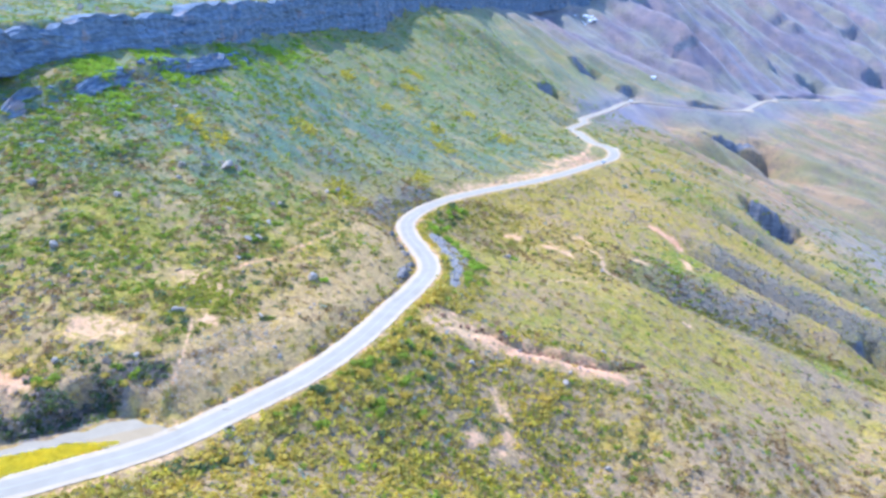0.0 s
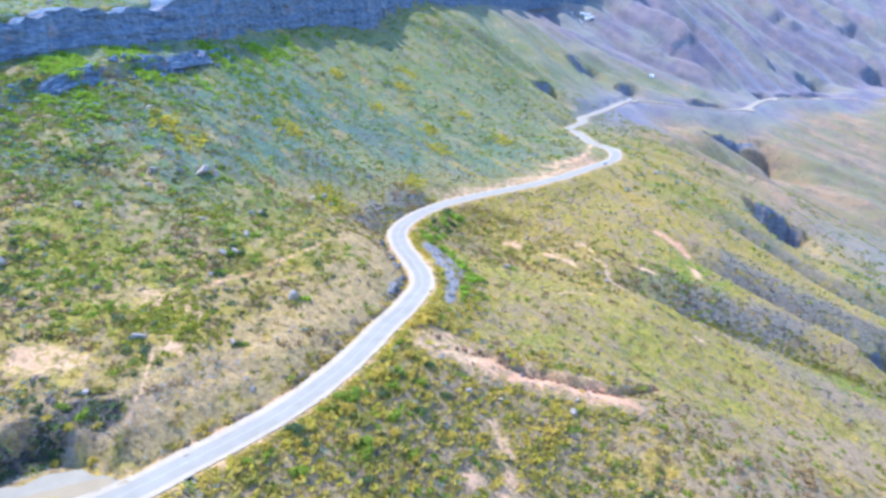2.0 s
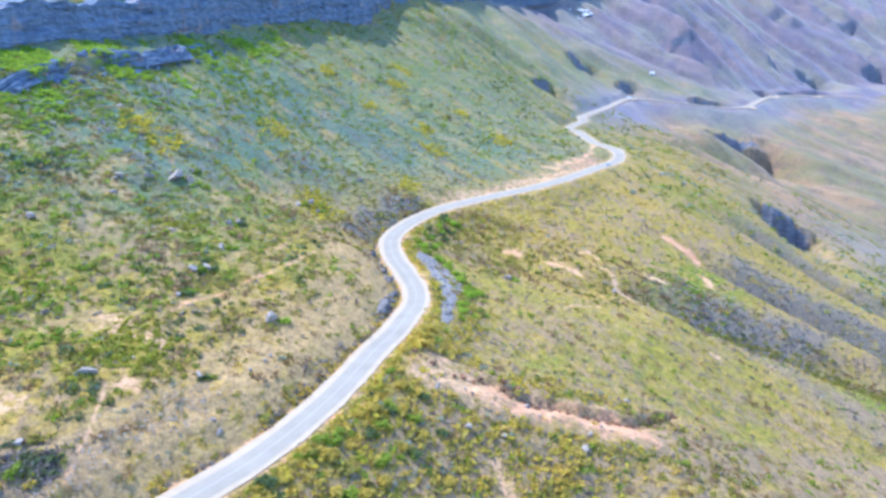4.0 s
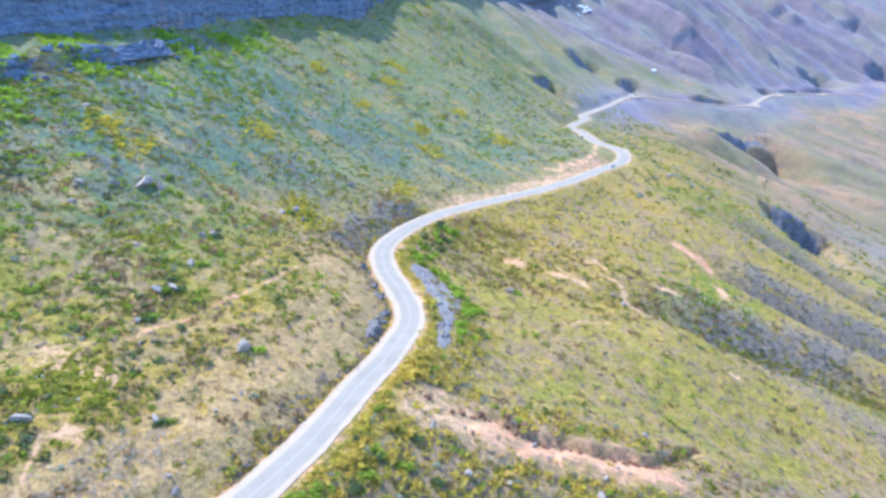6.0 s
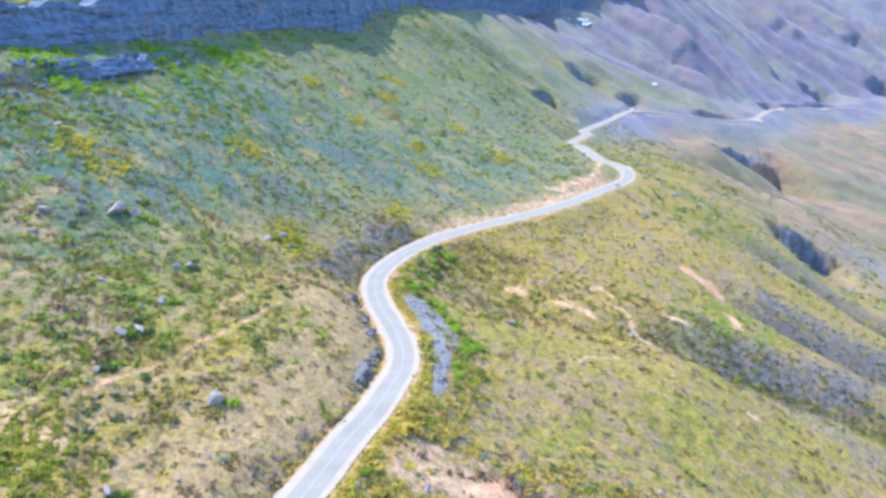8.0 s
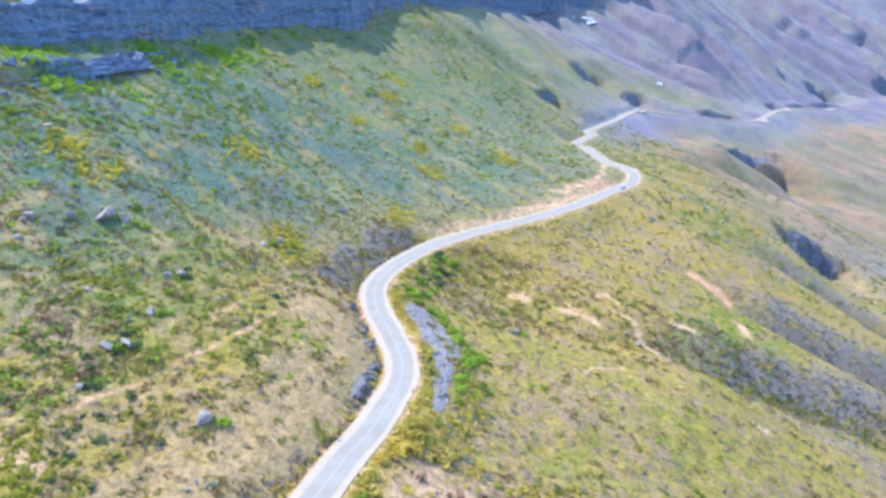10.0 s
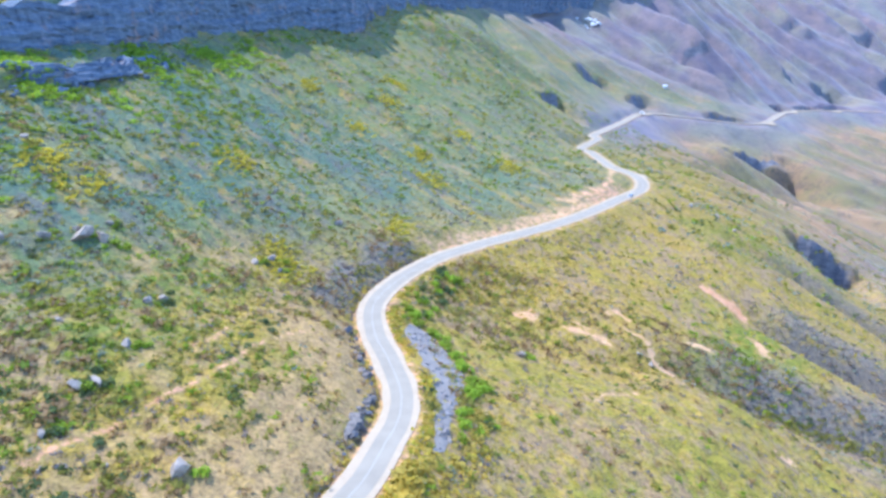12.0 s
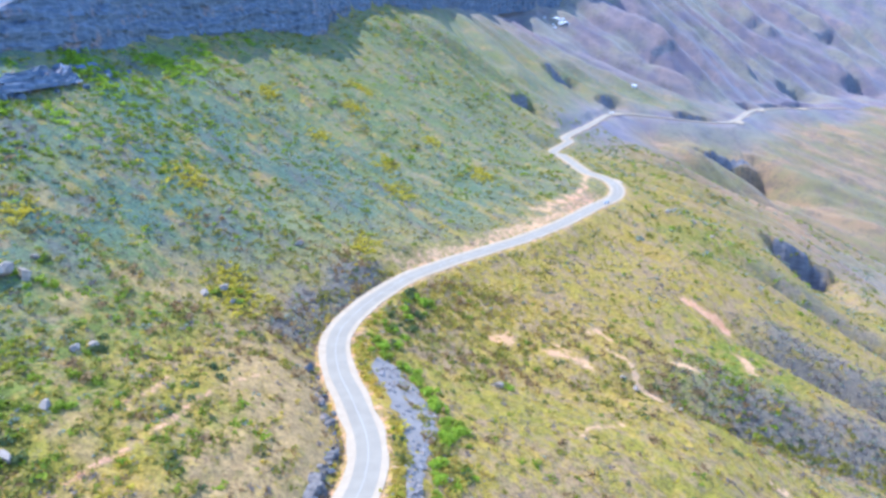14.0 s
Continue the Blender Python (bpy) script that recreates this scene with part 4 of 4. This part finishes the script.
    x, y, k = sown(40000, 15, 320, 66, lambda x, y, g, s, b, l: 0.25 + 0.4 * clump(x, y, 81))
    strew("grass_tufts", "tufts of straw-coloured dry grass", grass, STRAW, x, y, 0.3 + 0.4 * k, 6, "grass")
    low = shrub_shapes(8, 8, 55, 1.7, 0.4, 0.75)
    far = lambda a: lambda x, y, g, s, b, l: clump(x / 1.6, y / 1.6, a) * (0.6 + 0.2 * g)
    for n, (name, leaf, seed, count) in enumerate((("far_green_bushes", GREEN_LEAF, 91, 10000), ("far_moss_shrubs", MOSS_LEAF, 93, 20000), ("far_grey_shrubs", GREY_LEAF, 95, 14000), ("far_dark_shrubs", DARK_LEAF, 97, 4000))):
        x, y, k = sown(count, 420, 820, seed, far(seed + 5), 8.0)
        strew(name, "distant heath shrubs high on the mountain side", low, leaf, x, y, 0.7 + 1.3 * k ** 2, 10 + n)


build_heath()


# ---- helpers for things with parts ----
def part(name, bm, material, parent, label=""):
    """Links a bmesh as one mesh object under a thing or a part."""
    data = bpy.data.meshes.new(name)
    bm.to_mesh(data)
    bm.free()
    data.materials.append(material)
    ob = new(name, data)
    ob.parent = parent
    return tagged(ob, label)


def box(sx, sy, sz, at=(0, 0, 0), bevel=0.0, taper=(1.0, 1.0)):
    """A box on its base, with bevelled edges; taper draws in its top."""
    bm = bmesh.new()
    bmesh.ops.create_cube(bm, size=1.0, matrix=Matrix.Diagonal((sx, sy, sz, 1)))
    for v in bm.verts:
        if v.co.z > 0:
            v.co.x *= taper[0]
            v.co.y *= taper[1]
        v.co += Vector(at) + Vector((0, 0, sz / 2))
    if bevel:
        bmesh.ops.bevel(bm, geom=bm.edges[:], offset=bevel, segments=2, affect="EDGES")
    return bm


def drum(radius, depth, at, axis="X", segments=14):
    bm = bmesh.new()
    turn = Matrix.Rotation(radians(90), 4, "Y" if axis == "X" else "X")
    bmesh.ops.create_cone(bm, cap_ends=True, segments=segments, radius1=radius, radius2=radius, depth=depth, matrix=Matrix.Translation(at) @ turn)
    bmesh.ops.bevel(bm, geom=[e for e in bm.edges if len(e.link_faces) == 2 and any(len(f.verts) > 4 for f in e.link_faces)], offset=radius * 0.12, segments=1, affect="EDGES")
    return bm


def height(x, y):
    return float(ground(np.array([x]), np.array([y]))[0])


# ---- boulders ----
def boulder_mesh(seed, material):
    """A weathered block with facets, flat bedding planes and a rough skin."""
    rng = random.Random(seed)
    bm = bmesh.new()
    bmesh.ops.create_icosphere(bm, subdivisions=3, radius=1.0)
    cuts = [(Vector((rng.gauss(0, 1), rng.gauss(0, 1), rng.gauss(0, 0.7))).normalized(), rng.uniform(0.34, 0.62)) for _ in range(9)]
    shift = Vector((seed * 3.7, seed * 1.3, 0))
    for v in bm.verts:
        for normal, reach in cuts:
            over = v.co.dot(normal) - reach
            if over > 0:
                v.co -= normal * over * 0.97
        v.co *= 1 + 0.07 * noise.noise(v.co * 2.2 + shift) + 0.04 * noise.noise(v.co * 6 + shift)
        v.co.z *= 0.72
    data = bpy.data.meshes.new("boulder")
    bm.to_mesh(data)
    bm.free()
    data.materials.append(material)
    return data


BOULDERS = [boulder_mesh(n, BOULDER_ROCK) for n in range(6)]
SHADE_TONED_BOULDERS = [boulder_mesh(n + 40, SHADE_TONED_ROCK) for n in range(3)]
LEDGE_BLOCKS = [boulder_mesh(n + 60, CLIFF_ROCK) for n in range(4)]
SLABS = [boulder_mesh(n + 90, SLAB_ROCK) for n in range(4)]
EARTH_CLODS = [boulder_mesh(n + 80, EARTH_ROCK) for n in range(3)]
PALE_BOULDERS = [boulder_mesh(n + 20, PALE_ROCK) for n in range(3)]


def put_boulder(x, y, size, label, meshes=BOULDERS, group="boulders on the slope", sink=0.25):
    rng = random.Random(int(x * 31 + y * 17))
    ob = new("boulder", rng.choice(meshes))
    ob.matrix_basis = pose(x, y, height(x, y) + size * (0.45 - sink), rng.uniform(-12, 12), rng.uniform(-12, 12), rng.uniform(0, 360)) @ Matrix.Diagonal((size * rng.uniform(0.85, 1.25), size * rng.uniform(0.8, 1.1), size * rng.uniform(0.75, 1.1), 1))
    return tagged(ob, label, "boulder", group)


def stone_heap(name, label, meshes, places, seed, sink):
    """Many stones as one mesh: places are rows of x, y, size."""
    rng = np.random.default_rng(seed)
    shapes, faces = [], None
    for data in meshes:
        co = np.empty(len(data.vertices) * 3)
        data.vertices.foreach_get("co", co)
        shapes.append(co.reshape(-1, 3))
        faces = np.array([p.vertices[:] for p in data.polygons])
    places = np.asarray(places, float)
    levels = ground(places[:, 0], places[:, 1])
    verts = []
    for (x, y, size), z in zip(places, levels):
        turn = np.array(Euler((rng.uniform(-0.2, 0.2), rng.uniform(-0.2, 0.2), rng.uniform(0, 6.28))).to_matrix())
        scale = size * rng.uniform((0.85, 0.8, 0.75), (1.25, 1.1, 1.1))
        verts.append((shapes[rng.integers(len(shapes))] * scale) @ turn.T + (x, y, z + size * (0.45 - sink)))
    n = len(shapes[0])
    ob = mesh_object(name, np.concatenate(verts), np.concatenate([faces + n * k for k in range(len(verts))]), meshes[0].materials[0], smooth_faces=False)
    return tagged(ob, label, "stones", kind="stuff")


# single boulders that stand out: x, y, radius
MARKED = [
    (-41, 197, 2.0), (-64, 199, 1.2), (-84, 261, 3.0), (-81, 264, 2.0), (-86.5, 263, 1.5), (-51, 291, 1.6), (-47, 296, 1.3), (-44, 292, 1.0), (29, 289, 1.6),
    (-60.5, 226, 1.3), (-61, 213, 1.5), (-64, 211, 1.1), (-64, 246, 1.2), (-62, 249, 1.3), (-83, 273, 1.3), (-50.5, 170, 1.0), (8.4, 175.5, 1.2), (37, 178, 1.1),
    (55, 205, 1.1), (-106, 215, 1.6), (-111, 182, 1.7), (-130, 210, 1.6), (-70, 163, 1.5), (-73, 142, 1.3), (-89, 137, 1.0), (1, 186, 0.9), (24, 190, 0.9),
    (17, 176, 0.9), (78, 309, 1.3), (74, 312, 1.0), (90, 300, 1.2), (45, 152, 1.0), (-33, 340, 1.5), (165, 476, 2.2), (158, 488, 1.8), (150, 478, 1.6), (172, 466, 1.8),
]


def build_boulders():
    for x, y, size in MARKED:
        put_boulder(x, y, size * 1.3, "weathered grey sandstone boulder half sunk in the heath")
    rng = random.Random(7)
    for _ in range(110):
        t, r = radians(rng.uniform(-36, -8)), rng.uniform(130, 330)
        x, y = r * math.sin(t), 20 + r * math.cos(t)
        d, _, _ = along(ROAD, np.array([x]), np.array([y]))
        if d[0] > 9 and bumps(x, y, 30, 33) > -0.1:
            put_boulder(x, y, 0.45 + 0.85 * rng.random() ** 2, "small grey stone lying among the shrubs", group="stones among the shrubs")
    for _ in range(60):
        t, r = radians(rng.uniform(-35, -20)), rng.uniform(235, 400)
        x, y = r * math.sin(t), 20 + r * math.cos(t)
        if bumps(x, y, 40, 34) > 0.0:
            put_boulder(x, y, rng.uniform(0.8, 2.4), "fallen block of grey sandstone below the cliff", group="fallen blocks below the cliff")
    stone_heap("ledge_blocks", "angular grey blocks of a broken sandstone ledge", LEDGE_BLOCKS, [(x + rng.uniform(-8, 6), y + rng.uniform(-4, 4), rng.uniform(0.8, 2.8)) for x, y, _, _ in rounded(LEDGE, 2.0) if y > 190], 1, 0.35)
    for _ in range(16):
        put_boulder(258 + rng.gauss(0, 14), 1290 + rng.uniform(-9, 6), rng.uniform(2.0, 5.0), "pale fallen block on the far slope", PALE_BOULDERS, "pale blocks on the far slope")
    # the rock cut on the inside of the bend
    for n in range(14):
        k = (n + rng.uniform(-0.8, 0.8)) / 13
        y = 214 + 62 * k
        d = ROAD[np.argmin(np.abs(ROAD[:, 1] - y) + 1e3 * (ROAD[:, 1] > 300))]
        put_boulder(d[0] - rng.uniform(6.0, 7.4), y + rng.uniform(-1, 1), rng.uniform(0.6, 1.9), "rough stone in the bank above the road, coloured dark for shadow", SHADE_TONED_BOULDERS, group="stones of the road bank", sink=0.1)
    # slabs of the bare stone slope
    slabs = []
    for n in range(80):
        y = rng.uniform(219, 279)
        low, high = float(np.interp(y, [217, 236, 246, 260, 276], [3.0, 3.4, 2.2, -0.8, -5.5])), float(np.interp(y, [219, 234, 253, 267, 280], [4.4, 6.0, 9.0, 6.8, 0.0]))
        slabs.append((rng.uniform(low, high), y, rng.uniform(0.5, 1.3)))
    stone_heap("stone_slabs", "flat grey slabs lying in the stone slope", SLABS, slabs, 2, 0.42)
    # clods added as the shaded lip of the eroded scar below the road, and stones
    lip = rounded([(*p, 0) for p in RILL], 0.5)
    clods = []
    for n in range(110):
        x, y, _ = lip[rng.randrange(8, len(lip) - 6)]
        clods.append((x + rng.gauss(0, 0.5), y + rng.gauss(-0.4, 0.6), 0.35 + 0.75 * rng.random() ** 2))
    stone_heap("earth_clods", "red-brown earth clods added for the shaded lip of the scar", EARTH_CLODS, clods, 3, 0.2)
    for n in range(16):
        put_boulder(rng.uniform(-2, 56), rng.uniform(182, 193), rng.uniform(0.3, 0.9), "pale stone washed out of the bare earth", BOULDERS, "stones in the bare earth")
    # edge stones of the grey slope below the bend
    for n in range(26):
        k = n / 25
        y = 280 - 56 * k
        x = float(np.interp(y, [223, 234, 253, 267, 280, 283], [5.2, 6.6, 9.6, 7.4, 0.4, -4]))
        put_boulder(x + rng.gauss(0, 0.9), y + rng.gauss(0, 1.5), 0.3 + 0.7 * rng.random() ** 2, "pale stone along the edge of the stone slope", BOULDERS, "edge stones below the bend")


# ---- draped surfaces: the stone slope, the lay-by and the turnouts ----
def drape(name, left, right, material, lift, label, category, rows=40, across=8, ragged=0.4):
    """A sheet between two edge lines in plan, laid on the ground."""
    k = np.linspace(0, 1, rows)
    edges = []
    for line in (left, right):
        line = rounded([(*p, 0) for p in line], 1.0)[:, :2]
        s = np.r_[0, np.cumsum(np.hypot(*np.diff(line, axis=0).T))]
        edges.append(np.column_stack([np.interp(k * s[-1], s, line[:, n]) for n in (0, 1)]))
    a, b = edges
    away = (a - b) / (np.linalg.norm(a - b, axis=1)[:, None] + 1e-6)
    a, b = a + away * ragged * bumps(a[:, 0], a[:, 1], 2.5, 35)[:, None], b - away * ragged * bumps(b[:, 0], b[:, 1], 2.0, 36)[:, None]
    pts = np.stack([a * (1 - j) + b * j for j in np.linspace(0, 1, across)], 1).reshape(-1, 2)
    z = ground(pts[:, 0], pts[:, 1]) + lift
    return tagged(mesh_object(name, np.column_stack([pts, z]), grid_faces(rows, across), material), label, category, kind="structure")


def build_patches():
    drape("stone_slope", [(-6.3, 276), (-1.3, 260), (1.7, 246), (3.0, 236), (2.4, 225), (2.6, 217)], [(-4.8, 283), (0.2, 280), (7.1, 267), (9.4, 253), (6.3, 234), (4.6, 219)], GREY_STONE, 0.16, "bare grey stone slope below the road bend", "stone slope", 90, 12, 1.4)
    drape("lay_by", [(-118, 101.5), (-100, 112), (-91.5, 116.3), (-85.9, 118.7), (-79.7, 121.8), (-75.8, 124.6), (-72.9, 127.0), (-69.2, 127.6), (-64.7, 126.6), (-60, 125.6)], [(-116, 98.5), (-98, 109.2), (-90, 113.7), (-84.5, 116.1), (-77.8, 118.6), (-73.2, 118.0), (-68.8, 117.8), (-63.1, 121.2), (-57, 125.6)], LAYBY_GRAVEL, 0.16, "wide lay-by of pale gravel beside the road", "lay-by", 90, 12, 1.0)
    drape("gravel_apron", [(-76, 119.9), (-72, 121.2), (-68, 123.4), (-64.5, 125.2), (-60.5, 125.8)], [(-73.2, 118.2), (-70, 117.3), (-66, 119.4), (-62.6, 121.8), (-58, 125.0)], SAND, 0.19, "sandy gravel spread between lay-by and asphalt", "gravel", 40, 8, 0.7)
    for x, y, long, wide in ((249, 930, 14, 9), (436, 1003, 22, 10), (540, 1122, 20, 9), (650, 1212, 26, 9), (133, 514, 9, 5)):
        d = np.argmin(np.hypot(ROAD[:, 0] - x, ROAD[:, 1] - y))
        x, y, _ = ROAD[d]
        way = ROAD[min(d + 1, len(ROAD) - 1), :2] - ROAD[d - 1, :2]
        way = way / np.linalg.norm(way)
        side = np.array([way[1], -way[0]])
        base = np.array([x, y]) + side * 3.0
        steps = np.linspace(-1, 1, 7)
        inner = [tuple(base + way * long * s) for s in steps]
        outer = [tuple(base + way * long * s * 0.8 + side * wide * (1.05 - s * s)) for s in steps]
        drape("turnout", inner, outer, SHOULDER, 0.9 if y > 800 else 0.25, "turnout of pale gravel at a bend", "turnout", 20, 6, 0.8)


# ---- bushes that stand alone ----
def bush_thing(seed):
    """A leafy bush: several leaning stems under one loose crown."""
    rng = random.Random(seed)
    leaves = shrub_shapes(1, 150, 200 + seed, 1.0, 0.95, 0.26)[0]
    crown = mesh_object("bush", leaves, np.arange(len(leaves)).reshape(-1, 4), (OLIVE_LEAF, GREEN_LEAF, LUSH_LEAF, DARK_LEAF)[seed], smooth_faces=False)
    for _ in range(4):
        bm = bmesh.new()
        lean = Matrix.Rotation(rng.uniform(0.2, 0.6), 4, Vector((rng.gauss(0, 1), rng.gauss(0, 1), 0)).normalized())
        bmesh.ops.create_cone(bm, segments=6, radius1=0.05, radius2=0.02, depth=0.7, matrix=lean @ Matrix.Translation((0, 0, 0.28)))
        part("stem", bm, BARK, crown)
    return crown


def build_bushes():
    rng = random.Random(11)
    kinds = [bush_thing(n) for n in range(4)]
    labels = ("rounded olive-green bush on the verge", "fresh green leafy bush below the road", "dense green bush beside the bare stone slope", "dark blue-green bush below the road")
    spots = []
    for centre, spread, count in ((271, 5, 22), (251, 5, 18), (234, 4, 8), (260, 14, 10)):
        for n in range(count):
            y = min(282, max(219, rng.gauss(centre, spread)))
            x = float(np.interp(y, [219, 234, 253, 267, 280, 285], [6.0, 7.6, 11.0, 8.6, 2.4, -1.0])) + abs(rng.gauss(0, 2.6))
            spots.append((x, y, rng.uniform(0.8, 1.7), 2 if n % 4 else 1))
    for n in range(44):
        y = rng.uniform(284, 332)
        x = float(np.interp(y, [284, 293, 313, 332], [-15, -16, -10, -2])) + rng.uniform(7, 17)
        spots.append((x, y, rng.uniform(0.8, 1.8), rng.choice((1, 2, 3))))
    for n in range(96):
        y = rng.uniform(132, 200)
        x = float(np.interp(y, ROAD[:22, 1], ROAD[:22, 0])) + 7 + 26 * rng.random() ** 1.6
        if not (y > 182 and x > -6):
            spots.append((x, y, rng.uniform(0.8, 1.9), rng.choice((0, 0, 1, 3))))
    for n in range(16):
        spots.append((rng.uniform(-98, -66), rng.uniform(129, 138), rng.uniform(0.9, 1.6), rng.choice((0, 1))))
    for x, y, size in MARKED[:16]:
        for n in range(2):
            spots.append((x + rng.uniform(1.0, 2.6) * size, y + rng.uniform(-0.6, 1.2) * size, rng.uniform(0.8, 1.5), rng.choice((1, 2, 3))))
    first = set()
    for x, y, size, kind in spots:
        if along(ROAD, np.array([x]), np.array([y]))[0][0] < 6.5:
            continue
        m = pose(x, y, height(x, y) - 0.08, 0, 0, rng.uniform(0, 360))
        if kind not in first:
            first.add(kind)
            ob = kinds[kind]
            ob.matrix_basis = m
        else:
            ob = copy_thing(kinds[kind], m)
        ob.scale = (size, size, size * rng.uniform(0.8, 1.1))
        tagged(ob, labels[kind] if y < 140 or along(ROAD, np.array([x]), np.array([y]))[0][0] < 24 else "leafy bush growing beside a boulder", "bush", "bushes along the road")


def build_verge_grass():
    rng = np.random.default_rng(13)
    n = 3000
    k = rng.uniform(0, 1, n)
    x = -112 + 43 * k + rng.normal(0, 0.3, n)
    low, high = np.interp(x, [-116, -98, -86.5, -78.5, -69.6], [93.6, 102, 108.0, 113.2, 118.6]), np.interp(x, [-116, -98, -90, -84.5, -77.8, -69.6], [98.5, 109.2, 113.7, 116.1, 118.6, 119.4])
    y = low + (high - low) * rng.uniform(0, 1, n)
    strew("verge_grass", "bright yellow flowering grass between road and lay-by", shrub_shapes(4, 14, 57, 1.0, 0.3, 0.6, 0.1), VERGE_FLOWER, x, y, 0.4 + 0.3 * rng.uniform(0, 1, n), 14, "grass")


# ---- the culvert under the road ----
def build_culvert(x, y, x2, y2):
    """A drain mouth below the shoulder, with a chute laid down the slope."""
    turn = math.degrees(math.atan2(y2 - y, x2 - x)) + 90
    culvert = tagged(new("culvert"), "concrete drain mouth at the road edge with a pale chute", "culvert")
    culvert.matrix_basis = pose(x, y, height(x, y) - 0.25, 0, 0, turn)
    part("headwall", box(1.7, 0.35, 1.0, (0, 0.1, 0), 0.04), CONCRETE, culvert, "weathered concrete headwall")
    part("pipe", drum(0.42, 0.5, (0, -0.02, 0.5), "Y"), RUBBER, culvert, "dark round pipe mouth")
    for side in (-1, 1):
        part("wing_wall", box(0.25, 1.3, 0.7, (side * 0.95, -0.65, 0), 0.03), CONCRETE, culvert)
    line = np.linspace((x, y), (x2, y2), 24)
    away = np.array([-(y2 - y), x2 - x]) / math.hypot(x2 - x, y2 - y)
    rows = [np.column_stack([line + away * o, ground(*(line + away * o).T) + lift]) for o, lift in ((-0.75, 0.16), (-0.5, 0.06), (0.5, 0.06), (0.75, 0.16))]
    chute = mesh_object("chute", np.stack(rows, 1).reshape(-1, 3), grid_faces(24, 4), CONCRETE)
    chute.parent = culvert
    chute.matrix_parent_inverse = culvert.matrix_basis.inverted()
    tagged(chute, "pale sandy concrete chute")


# ---- vehicles and the hut ----
def wheel(parent, x, y, radius=0.32):
    tyre = part("wheel", drum(radius, 0.22, (x, y, radius)), RUBBER, parent, "black rubber tyre")
    part("rim", drum(radius * 0.6, 0.24, (x, y, radius)), ROOF_SHEET, tyre, "grey metal rim")


def build_car(x, y, turn):
    car = tagged(new("car"), "small silver hatchback driving on the road", "car")
    car.matrix_basis = pose(x, y, float(road_level(x, y)) + 0.07, 0, 0, turn)
    part("body", box(1.7, 4.0, 0.62, (0, 0, 0.22), 0.12), CAR_PAINT, car)
    part("cabin", box(1.56, 2.2, 0.58, (0, -0.25, 0.82), 0.08, (0.82, 0.72)), CAR_PAINT, car)
    part("windscreen", box(1.36, 0.05, 0.40, (0, 0.78, 0.90), 0.01), DARK_GLASS, car, "dark glass windscreen")
    part("rear_window", box(1.36, 0.05, 0.38, (0, -1.28, 0.90), 0.01), DARK_GLASS, car, "dark glass rear window")
    for side in (-1, 1):
        part("side_window", box(0.05, 1.5, 0.34, (side * 0.73, -0.25, 0.92), 0.01), DARK_GLASS, car, "dark glass side window")
        part("headlight", box(0.34, 0.08, 0.16, (side * 0.58, 1.98, 0.55), 0.03), WHITE_PAINT, car, "clear headlight")
        for end in (-1.25, 1.25):
            wheel(car, side * 0.76, end)


def road_level(x, y):
    return along(ROAD, np.array([x]), np.array([y]))[2][0, 0]


def build_van(x, y, turn):
    van = tagged(new("van"), "white van parked in the far turnout", "van")
    van.matrix_basis = pose(x, y, float(road_level(x, y)) + 0.5, 0, 0, turn)
    part("body", box(2.1, 4.6, 1.9, (0, -0.7, 0.35), 0.12), WHITE_PAINT, van)
    part("cab", box(2.0, 1.6, 1.5, (0, 2.3, 0.35), 0.15, (0.9, 0.6)), WHITE_PAINT, van)
    part("windscreen", box(1.7, 0.05, 0.6, (0, 2.78, 1.15), 0.01), DARK_GLASS, van, "dark glass windscreen")
    for side in (-1, 1):
        for end in (-1.9, 1.9):
            wheel(van, side * 0.98, end, 0.38)


def build_hut(x, y):
    hut = tagged(new("hut"), "small whitewashed hut on the far slope", "hut")
    hut.matrix_basis = pose(x, y, height(x, y) - 0.4, 0, 0, -30)
    part("wall", box(5.4, 4.2, 3.0, (0, 0, 0), 0.04), WHITE_PAINT, hut, "whitewashed wall")
    bm = box(6.0, 4.8, 1.4, (0, 0, 3.0), 0.03, (1.0, 0.05))
    part("roof", bm, WHITE_PAINT, hut, "whitewashed roof")
    part("door", box(0.95, 0.08, 2.05, (-0.8, -2.13, 0.4), 0.01), BARK, hut, "dark wooden door")
    part("window", box(0.9, 0.08, 0.9, (1.4, -2.13, 1.4), 0.01), DARK_GLASS, hut, "small dark window")


build_patches()
build_culvert(-47.4, 126.0, -39.4, 117.6)
build_verge_grass()
build_boulders()
build_bushes()
build_car(111.6, 467.6, 142)
build_van(251, 928, 40)
build_hut(311, 1036)
